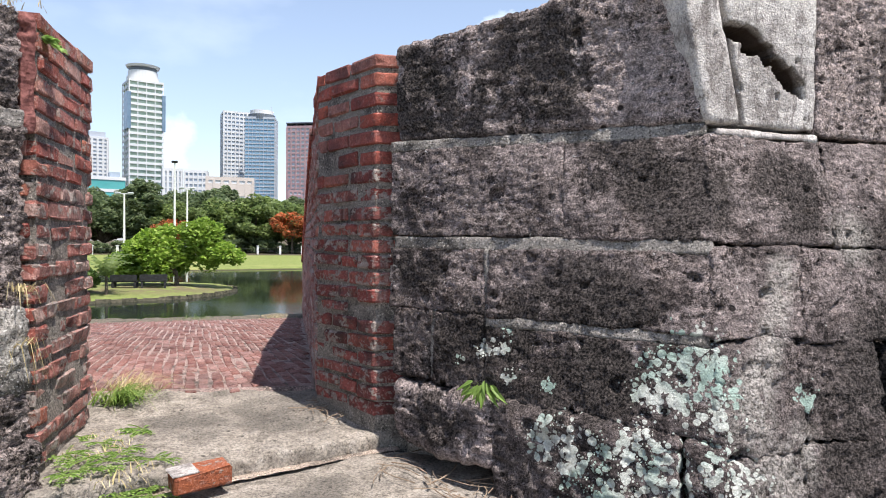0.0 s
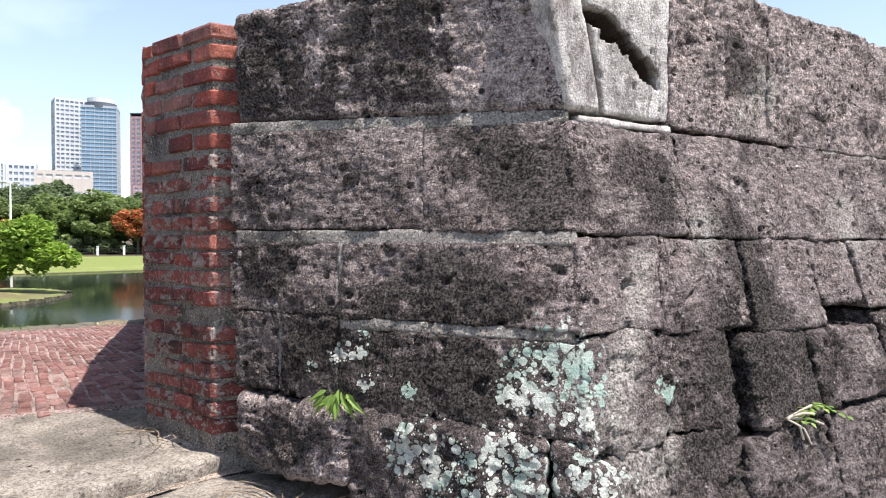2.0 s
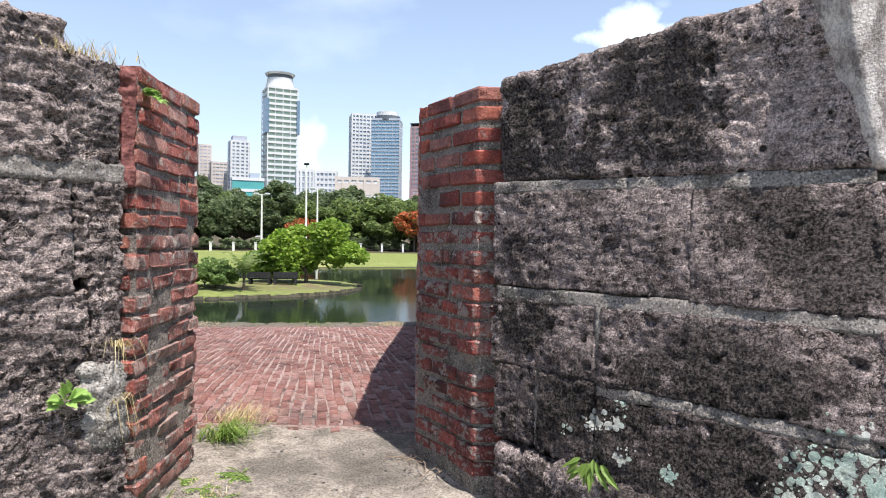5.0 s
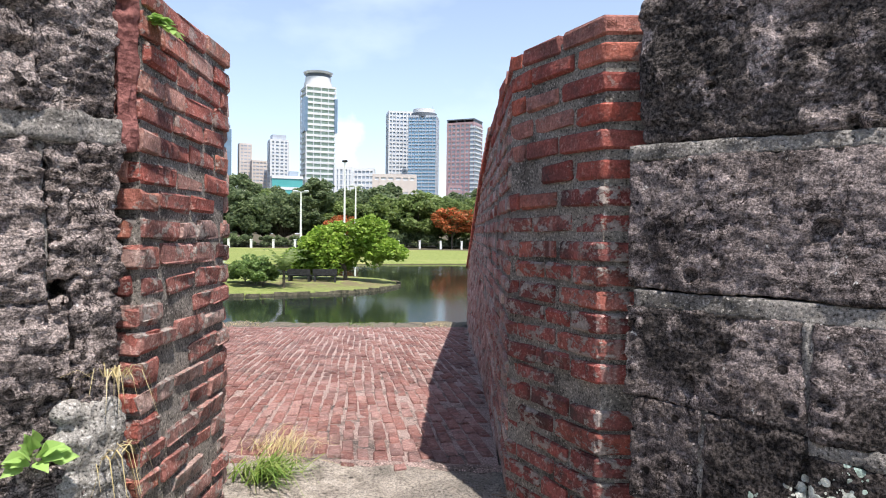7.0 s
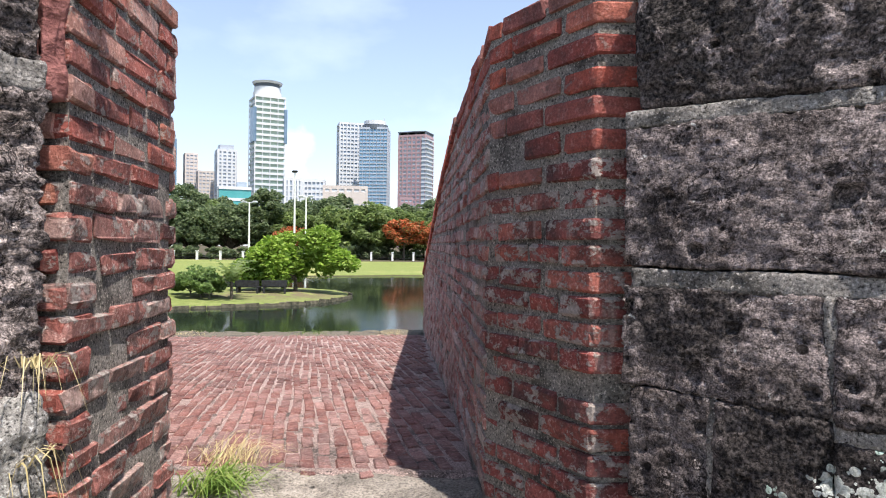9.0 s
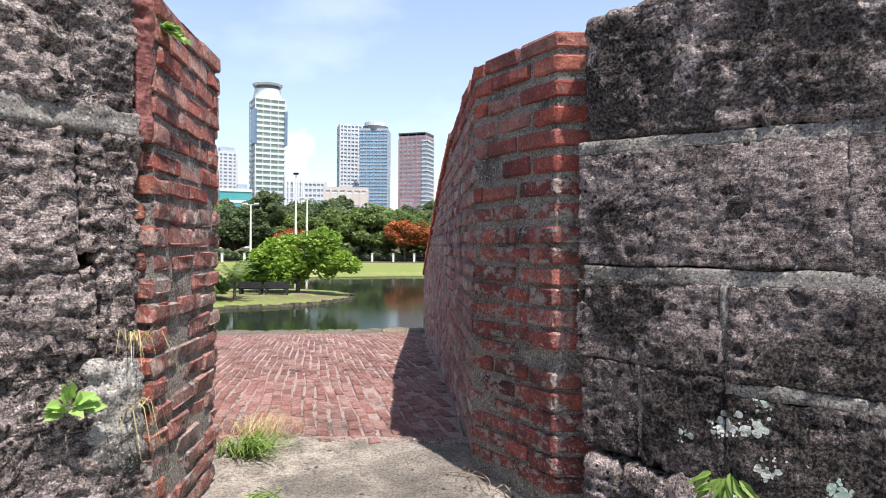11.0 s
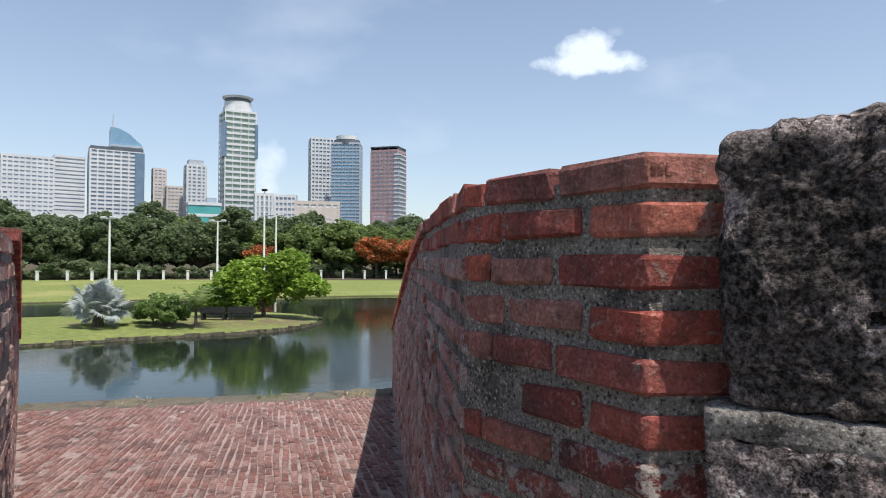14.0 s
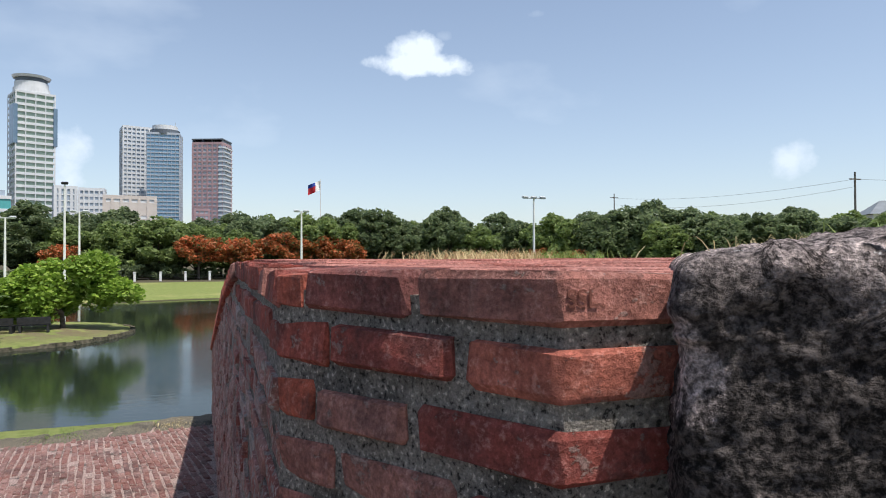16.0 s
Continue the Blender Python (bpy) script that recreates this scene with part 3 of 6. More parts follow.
def uneven_sheet(bm, corner_fn, nu, nv, amp, scale, seed, crag=0.0):
    """A sheet with noise relief; corner_fn(u, v) gives its place."""
    grid = []
    for j in range(nv + 1):
        row = []
        for i in range(nu + 1):
            p = corner_fn(i / nu, j / nv)
            p = p + Vector((0, 0, amp * noise.fractal(p * scale + Vector((seed, 0, 0)), 0.8, 2.1, 4) + crag * (0.7 * noise.noise(p * 24) + 0.5 * noise.noise(p * 55) - 2.2 * max(0.0, noise.noise(p * 17 + Vector((3, 1, 0))) - 0.38))))
            row.append(bm.verts.new(p))
        grid.append(row)
    for j in range(nv):
        for i in range(nu):
            bm.faces.new((grid[j][i], grid[j][i + 1], grid[j + 1][i + 1], grid[j + 1][i]))
    return grid


bm = bmesh.new()
box(bm, -14, 14, -14, 2.9, -2.6, -0.30)
tagged(part("floor", bm, M_SLAB), "weathered stone rampart walk behind the parapet", "floor", kind="structure")


def slab_thing(name, front, back_edge, z_front, z_back, z0, seed, label):
    """A worn stone slab between a front and a back edge (plan polylines of two points), with a rough front lip."""
    f0, f1 = [Vector((*p, z_front)) for p in front]
    b0, b1 = [Vector((*p, z_back)) for p in back_edge]
    bm = bmesh.new()
    grid = uneven_sheet(bm, lambda u, v: f0.lerp(f1, u).lerp(b0.lerp(b1, u), v), 170, 100, 0.014, 3.2, seed, 0.006)
    for i, v in enumerate(grid[0]):
        v.co.y += 0.035 * noise.noise(Vector((i * 0.10, seed, 0))) + 0.012 * noise.noise(Vector((i * 0.5, seed, 3)))
        v.co.z -= 0.016
    low = [bm.verts.new((v.co.x + 0.004, v.co.y + 0.012 + 0.02 * noise.noise(Vector((i * 0.4, 7, seed))), z0)) for i, v in enumerate(grid[0])]
    for i in range(len(low) - 1):
        bm.faces.new((low[i], low[i + 1], grid[0][i + 1], grid[0][i]))
    ob = part(name, bm, M_SLAB, None, "", True)
    return tagged(ob, label, "slab", kind="structure")


slab_thing("sill_slab", ((-1.06, 2.50), (0.44, 3.10)), ((-1.06, 3.86), (0.44, 3.80)), 0.135, 0.185, 0.03, 1.0, "weathered grey stone sill slab with a broken front edge")
slab_thing("step_slab", ((-2.6, 1.55), (2.1, 1.72)), ((-2.6, 2.75), (2.1, 3.2)), 0.035, 0.062, -0.34, 4.0, "worn grey stone step slab below the embrasure sill")

M_DUST = mortar_material("brick_dust_mortar", (0.36, 0.27, 0.22), (0.62, 0.52, 0.44), 24)
bm = bmesh.new()
fa, fb = Vector((-0.62, 2.66, 0.058)), Vector((0.46, 3.09, 0.066))
across = Vector((0.37, -0.93, 0))
rows = []
for i in range(61):
    q = fa.lerp(fb, i / 60)
    w = 0.010 + 0.020 * abs(noise.noise(Vector((i * 0.21, 2, 0))))
    rows.append([bm.verts.new(q + across * s + Vector((0, 0, 0.010 * (1 - abs(s) / 0.06) + 0.004 * noise.noise(Vector((i * 0.5, s * 90, 0)))))) for s in (-0.03, -0.005, w * 0.5, w, w + 0.012)])
for a, b in zip(rows[:-1], rows[1:]):
    for i in range(4):
        bm.faces.new((a[i], a[i + 1], b[i + 1], b[i]))
bmesh.ops.recalc_face_normals(bm, faces=bm.faces)
tagged(part("joint_fill", bm, M_DUST), "pinkish mortar fill along the slab joint", "mortar", kind="structure")

# ---- stone blocks of the parapet ----


def rough_block(name, place, w, h, d, seed, material, parent, round_r=0.022, amp=0.010, cell=0.022, shear=None, smooth=True, strata=0.0, crag=0.0):
    """A hewn block: a rounded, subdivided box with noise relief on all its faces but the back. place(u, z, depth) maps it into the world."""
    verts, faces = [], []
    half = np.array((w, d, h)) / 2
    r = min(round_r, half.min() * 0.9)
    lookup = {}

    def vert(p):
        key = tuple(round(float(c), 5) for c in p)
        if key not in lookup:
            lookup[key] = len(verts)
            q = np.clip(p, -half + r, half - r)
            v = p - q
            n = np.linalg.norm(v)
            v = v / n if n > 1e-9 else np.array((0, -1.0, 0))
            s = Vector(q * 1.0) * 1.0
            at = Vector((s.x + seed * 3.7, s.y, s.z + seed * 1.3))
            k = amp * (1.2 * noise.fractal(at * 5.0, 0.9, 2.0, 5) + 0.5 * noise.noise(at * 31.0))
            if crag:
                k += crag * (0.45 * (1 - 2.4 * abs(noise.noise(at * 26.0))) + 0.6 * noise.noise(at * 55.0) + 0.6 * noise.noise(at * 105.0))
            if strata:
                k += strata * noise.fractal(Vector((at.x * 6, at.y * 6, at.z * 42 + at.x * 5)), 0.8, 2.0, 3)
            hole = noise.noise(at * 21.0 + Vector((9, 3, 1)))
            if hole > 0.58:
                k -= min(0.024, (hole - 0.58) * 0.42)
            e = q + v * (r + k)
            u, z, depth = e[0] + w / 2, e[2] + h / 2, e[1] + d / 2
            if shear:
                u = shear(u, z)
            verts.append(place(u, z, depth))
        return lookup[key]

    def sheet(ax, bx, fixed, value, flip):
        na = max(2, int(math.ceil(2 * half[ax] / cell)))
        nb = max(2, int(math.ceil(2 * half[bx] / cell)))
        ids = []
        for j in range(nb + 1):
            row = []
            for i in range(na + 1):
                p = np.zeros(3)
                p[ax], p[bx], p[fixed] = -half[ax] + 2 * half[ax] * i / na, -half[bx] + 2 * half[bx] * j / nb, value
                row.append(vert(p))
            ids.append(row)
        for j in range(nb):
            for i in range(na):
                f = (ids[j][i], ids[j][i + 1], ids[j + 1][i + 1], ids[j + 1][i])
                faces.append(f[::-1] if flip else f)

    sheet(0, 2, 1, -half[1], False)
    sheet(0, 1, 2, half[2], False)
    sheet(0, 1, 2, -half[2], True)
    sheet(1, 2, 0, -half[0], True)
    sheet(1, 2, 0, half[0], False)
    return put(name, mesh_of(name, verts, faces, material, smooth), parent)


LEAN = Vector((-0.13, -0.30, 0))
A0, SD, SN, SLEN = face_frame(SPLAY, CORNER, False)
SN = Vector((-0.604, -0.797, 0))
C0 = Vector((*CORNER, 0))
RD = Vector((1, 0.16, 0)).normalized()
RN = Vector((0.158, -0.987, 0))


def batter(z):
    return max(0.0, (1.37 - z) / 0.93)


def splay_at(u, z, depth):
    return A0 + SD * u - SN * depth + LEAN * (batter(z) * max(0.05, min(1.0, u / SLEN)) ) + Vector((0, 0, z))


def inner_at(s, z, depth):
    k = min(1.0, max(0.0, s / 1.2))
    return C0 + RD * s - RN * depth + LEAN.lerp(RN * 0.27, k) * batter(z) + Vector((0, 0, z))


wall_right = empty("wall_right", (1.4, 3.2, 0))
tagged(wall_right, "weathered tuff and brick parapet beside the embrasure", "wall", kind="structure")


def world_child(ob, parent):
    """Keeps a mesh built in world coordinates in place under a moved parent."""
    ob.matrix_parent_inverse = Matrix.Translation(-Vector(parent.location))
    return ob


def block(fn, u0, u1, z0, z1, seed, depth=0.34, material=M_STONE, parent=None, name="stone", proud=0.0, **kw):
    if name == "stone" and z0 > 0.6:
        u0, u1, z0, z1 = u0 - 0.003, u1 + 0.003, z0 - 0.002, z1 + 0.002
    place = lambda u, z, dd: fn(u0 + u, z0 + z, dd - proud)
    ob = rough_block(name, place, u1 - u0, z1 - z0, depth, seed, material, parent, **kw)
    return world_child(ob, parent)


def top_course(u, z):
    """The upper splay block: its far end slants back towards the top."""
    return 0.022 + u * (1.0 - 0.10 * z / 0.5)


ob = rough_block("stone", lambda u, z, dd: splay_at(u, 1.388 + z * float(np.interp(u, (0, 0.17, 0.5, 1.0), (0.400, 0.420, 0.463, 0.53))) / 0.5, dd), 1.22, 0.5, 0.5, 1, M_STONE, wall_right, shear=top_course, round_r=0.024, amp=0.012, cell=0.008, crag=0.006, strata=0.003)
world_child(ob, wall_right)
for i, (u0, u1, z0, z1, dp) in enumerate([
        (0.0, 0.746, 0.995, 1.347, 0.0), (0.749, 1.238, 0.985, 1.340, 0.001),
        (0.0, 0.442, 0.697, 0.945, 0.0), (0.464, 1.24, 0.690, 0.942, 0.003),
        (0.02, 0.212, 0.415, 0.694, 0.0), (0.226, 0.452, 0.405, 0.690, 0.004), (0.455, 1.24, 0.395, 0.655, 0.003)]):
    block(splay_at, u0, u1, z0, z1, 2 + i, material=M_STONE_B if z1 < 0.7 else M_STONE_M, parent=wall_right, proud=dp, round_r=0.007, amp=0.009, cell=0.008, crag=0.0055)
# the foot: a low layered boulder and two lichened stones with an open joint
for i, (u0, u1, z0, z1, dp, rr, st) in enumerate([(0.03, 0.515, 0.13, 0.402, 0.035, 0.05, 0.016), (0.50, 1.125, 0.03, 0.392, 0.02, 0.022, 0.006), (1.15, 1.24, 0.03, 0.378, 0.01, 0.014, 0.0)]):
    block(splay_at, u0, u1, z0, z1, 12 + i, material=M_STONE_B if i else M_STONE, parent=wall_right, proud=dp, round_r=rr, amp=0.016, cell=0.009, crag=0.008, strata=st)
for i, (u0, u1, z0, z1) in enumerate([(0.0, 0.60, 1.347, 1.388), (0.58, 1.238, 1.338, 1.386), (0.02, 1.238, 0.940, 0.990), (0.455, 1.22, 0.652, 0.692)]):
    block(splay_at, u0, u1, z0, z1, 30 + i, depth=0.12, material=M_PLASTER, parent=wall_right, name="mortar_joint", proud=-0.003, round_r=0.003, amp=0.006, cell=0.010, crag=0.003)
for i, (u0, u1, z0, z1) in enumerate([(0.44, 0.468, 0.69, 0.945), (0.208, 0.230, 0.42, 0.70)]):
    block(splay_at, u0, u1, z0, z1, 37 + i, depth=0.12, material=M_PLASTER, parent=wall_right, name="mortar_joint", proud=-0.003, round_r=0.003, amp=0.006, cell=0.010, crag=0.003)

for i, (s0, s1, z0, z1, dp) in enumerate([
        (0.50, 1.10, 1.372, 1.93, 0.0), (1.115, 1.92, 1.36, 1.925, 0.004), (1.935, 3.1, 1.36, 1.915, 0.0),
        (0.0, 0.50, 0.975, 1.338, 0.0), (0.512, 1.22, 0.965, 1.345, 0.004), (1.232, 2.2, 0.96, 1.35, 0.0), (2.21, 3.1, 0.96, 1.35, 0.0),
        (0.0, 0.325, 0.68, 0.962, 0.0), (0.335, 0.735, 0.655, 0.955, 0.004), (0.765, 1.165, 0.625, 0.95, 0.01), (1.20, 1.50, 0.70, 0.945, 0.0), (1.53, 2.12, 0.665, 0.945, 0.008), (2.14, 3.1, 0.66, 0.945, 0.0),
        (0.0, 0.28, 0.35, 0.668, 0.0), (0.29, 0.585, 0.36, 0.645, 0.0), (0.67, 1.01, 0.315, 0.615, 0.012), (1.02, 1.53, 0.33, 0.60, 0.02), (1.545, 2.12, 0.345, 0.645, 0.02), (2.13, 3.1, 0.34, 0.645, 0.01),
        (0.0, 0.26, 0.0, 0.34, 0.0), (0.27, 0.555, -0.02, 0.35, 0.0), (0.575, 1.0, -0.07, 0.30, 0.015), (1.02, 1.52, -0.10, 0.31, 0.01), (1.53, 2.2, -0.1, 0.33, 0.03), (2.21, 3.1, -0.1, 0.33, 0.0),
        (0.1, 0.9, -0.34, -0.08, 0.02), (0.92, 1.8, -0.34, -0.11, 0.03), (1.82, 3.1, -0.34, -0.11, 0.02)]):
    rough = 0.013 if z1 < 0.7 else 0.006
    if s1 < 0.6 and z1 < 0.7:
        s0, s1, z0, z1 = s0 - 0.007, s1 + 0.007, z0 - 0.006, z1 + 0.006
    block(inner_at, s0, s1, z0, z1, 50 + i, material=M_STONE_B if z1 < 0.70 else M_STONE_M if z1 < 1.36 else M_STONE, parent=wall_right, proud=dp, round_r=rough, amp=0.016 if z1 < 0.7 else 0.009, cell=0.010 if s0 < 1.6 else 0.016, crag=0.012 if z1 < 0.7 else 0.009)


def gash(u, z):
    """Depth of the ragged hole that runs slantwise across the limewashed panel."""
    a, b, p = Vector((0.02, 0.33)), Vector((0.255, 0.15)), Vector((u, z))
    s = max(0.0, min(1.0, (p - a).dot(b - a) / (b - a).length_squared))
    off = (p - a.lerp(b, s)).length + 0.024 * noise.noise(Vector((u * 30, z * 30, 4))) + 0.006 * noise.noise(Vector((u * 90, z * 90, 8)))
    return 0.28 * min(1.0, max(0.0, 2.6 - 2.6 * off / (0.031 + 0.010 * math.sin(s * 9))))


# limewashed upper corner, split by an open joint, with a deep ragged hole
lean_up = lambda s0: (lambda u, z, dd: inner_at(s0 + u - 0.125 * max(0.0, z) / 0.5, 1.385 + z, dd))
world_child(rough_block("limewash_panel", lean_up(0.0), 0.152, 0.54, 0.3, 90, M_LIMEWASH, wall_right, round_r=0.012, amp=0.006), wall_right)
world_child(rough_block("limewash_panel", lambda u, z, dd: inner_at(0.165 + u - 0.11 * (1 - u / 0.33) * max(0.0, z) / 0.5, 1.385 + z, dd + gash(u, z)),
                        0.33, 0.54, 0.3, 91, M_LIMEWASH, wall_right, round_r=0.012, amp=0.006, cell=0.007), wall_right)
block(inner_at, 0.05, 0.50, 1.342, 1.37, 92, depth=0.1, material=M_LIMEWASH, parent=wall_right, name="mortar_joint", proud=0.0, round_r=0.004, amp=0.008)
block(inner_at, 1.3, 3.0, 1.335, 1.36, 93, depth=0.1, material=M_PLASTER, parent=wall_right, name="mortar_joint", proud=0.0, round_r=0.008, amp=0.008)

# core of the right merlon (mortar behind bricks and stones)
inset = 0.006
core = [(P1[0] + 0.013, P1[1] + 0.009), (P2[0] + inset, P2[1]), (P3[0] + inset, P3[1]), (P4[0] + inset, P4[1]), (PE[0] + inset, PE[1]), (9.0, 14.0), (9.0, 3.9), (4.55, 2.90), (1.48, 2.42), (0.56, 3.10)]
tops = [TOP - 0.03, TOP - 0.03, 1.735, 1.56, 0.55, 0.5, 1.7, 1.80, 1.82, TOP - 0.03]
bm = bmesh.new()
prism(bm, core, -2.6, tops)
world_child(part("mortar_core", bm, M_MORTAR, wall_right), wall_right)
# rubble behind the splay's foot, so that open joints stay dark but closed
bm = bmesh.new()
foot = [splay_at(0.05, 1.37, 0.07), splay_at(1.2, 1.37, 0.07), inner_at(0.05, 1.37, 0.07), inner_at(3.1, 1.37, 0.07), Vector((4.5, 3.2, 0)), Vector((0.6, 3.3, 0))]
prism(bm, [(p.x, p.y) for p in foot], -0.4, [1.3] * 6)
world_child(part("rubble_core", bm, M_MORTAR, wall_right), wall_right)

# ---- stones of the left parapet ----
wall_left = empty("wall_left", (-1.4, 3.0, 0))
tagged(wall_left, "sunlit tuff and brick parapet beside the embrasure", "wall", kind="structure")
LA, LD = Vector((-0.858, 2.700, 0)), Vector((-0.55, -0.835, 0)).normalized()
LN = Vector((-LD.y, LD.x, 0)) * -1.0
if LN.x < 0:
    LN = -LN


def left_at(u, z, depth):
    # the left face runs towards the walk; u grows away from the brick jamb
    return LA + LD * u - LN * depth + LN * (0.05 * batter(z)) + Vector((0, 0, z))


def left_block(u0, u1, z0, z1, seed, proud=0.0, **kw):
    mirror = lambda u, z, dd: left_at(u1 - u, z0 + z, dd - proud)
    kind = {"material": M_STONE_L, "name": "stone", "depth": 0.34}
    kind.update(kw)
    ob = rough_block(kind.pop("name"), mirror, u1 - u0, z1 - z0, kind.pop("depth"), seed, kind.pop("material"), wall_left, cell=0.008, **kind)
    return world_child(ob, wall_left)


for i, (u0, u1, z0, z1, dp) in enumerate([
        (0.0, 0.19, 1.395, 1.735, 0.0), (0.186, 1.0, 1.395, 1.83, 0.012),
        (0.0, 0.165, 1.03, 1.335, 0.0), (0.18, 1.0, 0.99, 1.33, 0.004),
        (0.012, 0.118, 0.62, 1.028, -0.01), (0.124, 0.41, 0.55, 0.985, 0.0), (0.405, 1.0, 0.55, 0.985, 0.004),
        (0.02, 0.45, 0.28, 0.618, 0.0), (0.446, 1.0, 0.25, 0.55, 0.006), (0.0, 1.0, -0.05, 0.28, 0.02)]):
    left_block(u0, u1, z0, z1, 120 + i, dp, round_r=0.006, amp=0.014, strata=0.009, crag=0.013)
left_block(0.0, 1.0, 1.338, 1.40, 140, 0.0, depth=0.2, material=M_PLASTER, name="mortar_joint", round_r=0.004, amp=0.014)
left_block(0.165, 0.183, 1.02, 1.335, 141, -0.006, depth=0.2, material=M_PLASTER, name="mortar_joint", round_r=0.006, amp=0.006)
left_block(0.02, 0.15, 0.48, 0.74, 142, 0.004, depth=0.2, crag=0.010, material=mortar_material("pale_patch_plaster", (0.26, 0.245, 0.225), (0.56, 0.53, 0.49), 16), name="mortar_joint", round_r=0.012, amp=0.02)
core = [(L1[0] - 0.007, L1[1] + 0.008), (-0.93, 2.765), (-1.56, 1.92), (-6.0, 1.6), (-9, 3.0), (-12, 9.3), (LE[0] - inset, LE[1]), (L3[0] - inset, L3[1]), (L2[0] - inset, L2[1] - 0.02)]
bm = bmesh.new()
prism(bm, core, -2.6, [1.715, 1.715, 1.80, 1.80, 1.7, 0.5, 0.5, 1.68, 1.715])
world_child(part("mortar_core", bm, M_MORTAR_L, wall_left), wall_left)

left_block(-0.045, 0.006, 1.33, 1.735, 150, -0.004, depth=0.05, material=plain_material("red_stucco", (0.13, 0.052, 0.048), (0.30, 0.13, 0.115), 40, 0.95, 0.1, 1.0), name="stucco_strip", round_r=0.008, amp=0.012)

# ---- brickwork of the jambs and cheeks ----
BR = (0.205, 0.10, 0.056)
brick_set = [brick_mesh("brick", BR, M_BRICK, 10 + i) for i in range(6)]
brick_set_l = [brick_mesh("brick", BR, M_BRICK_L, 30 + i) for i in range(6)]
brick_joined = brick_mesh("brick_j", BR, M_BRICK_J, 50)
brick_joined_l = brick_mesh("brick_j", BR, M_BRICK_L, 51)


def quoin_mesh(name, corner, along, run, other, reach, material, seed):
    """A corner brick whose plan follows both faces; origin at the corner's edge, mid height."""
    r = random.Random(seed)
    c0 = Vector((0, 0, 0))
    inn = Vector((other.x, other.y, 0)) * 0.1
    plan = [c0, along * run, along * run + inn, other * reach + along * 0.09, other * reach]
    bm = bmesh.new()
    lo = [bm.verts.new(p + Vector((0, 0, -BR[2] / 2))) for p in plan]
    hi = [bm.verts.new(p + Vector((0, 0, BR[2] / 2))) for p in plan]
    n = len(plan)
    bm.faces.new(lo[::-1])
    bm.faces.new(hi)
    for i in range(n):
        bm.faces.new((lo[i], lo[(i + 1) % n], hi[(i + 1) % n], hi[i]))
    bmesh.ops.recalc_face_normals(bm, faces=bm.faces)
    bmesh.ops.bevel(bm, geom=list(bm.edges), offset=0.0065, segments=1, affect="EDGES")
    for v in bm.verts:
        v.co += Vector((r.uniform(-1, 1), r.uniform(-1, 1), r.uniform(-1, 1))) * 0.003
    me = bpy.data.meshes.new(name)
    bm.to_mesh(me)
    bm.free()
    me.materials.append(material)
    return me


DROPS = (0.0, 0.076, 0.165, 0.247)


def course_top(k, top_z, pitch=None):
    """Top of the k-th course below the coping; the upper courses are uneven, the lower ones thinner."""
    if pitch:
        return top_z - k * pitch
    return top_z - (DROPS[k] if k < 4 else DROPS[3] + (k - 3) * COURSE - 0.0115 * max(0, k - 8))


def lay(a, b, flip, top_fn, base_fn, seed, lean=0.0, start=0.0, courses=23, length=0.205, gap=0.014, top_z=TOP, lost=0.02, quoin=None, pitch=None):
    """Poses of bricks in courses on an upright face from a to b: (pose, course)."""
    a, d, n, span = face_frame(a, b, flip)
    rnd = random.Random(seed)
    yaw = math.degrees(math.atan2(d.y, d.x))
    out = []
    for k in range(courses):
        zc = course_top(k, top_z, pitch) - BR[2] / 2
        u = start + (-0.5 * length if k % 2 else 0.0) + rnd.uniform(-0.02, 0.02)
        if quoin:
            u = quoin[k % 2]
        while u < span - 0.02:
            l = length * (rnd.choice((1.0, 1.0, 1.0, 0.62, 0.8)) if u > 0 else 1.0) * rnd.uniform(0.94, 1.05)
            u0, u1 = max(u, 0.0), min(u + l, span)
            u = u + l + gap * rnd.uniform(0.7, 1.5)
            if u1 - u0 < 0.045:
                continue
            p = a + d * ((u0 + u1) / 2)
            if zc + 0.032 > top_fn(p.y) + 0.028 or zc < base_fn(p.x, p.y) + 0.01:
                continue
            if k > 1 and rnd.random() < lost:
                continue
            sink = rnd.uniform(-0.002, 0.007) + (0.010 if rnd.random() < 0.10 else 0)
            c = p - n * (BR[1] / 2 + sink - 0.005) + n * (lean * (TOP - zc))
            m = Matrix.Translation(Vector((c.x, c.y, zc + rnd.uniform(-0.004, 0.004)))) @ pose(0, 0, 0, rnd.uniform(-2, 2), rnd.uniform(-1.3, 1.3) * (1 if k < 7 else 1.8), yaw + rnd.uniform(-2, 2))
            m = m @ Matrix.Diagonal(((u1 - u0) / BR[0], 1.0, rnd.uniform(0.9, 1.06) if k < 7 else rnd.uniform(0.74, 1.04), 1))
            out.append((m, k))
    return out


def as_objects(poses, meshes, parent, seed):
    rnd = random.Random(seed)
    for m, k in poses:
        ob = put("brick", rnd.choice(meshes), parent)
        ob.matrix_parent_inverse = Matrix.Translation(-Vector(parent.location))
        ob.matrix_basis = m


flat_top = lambda y: 1.81
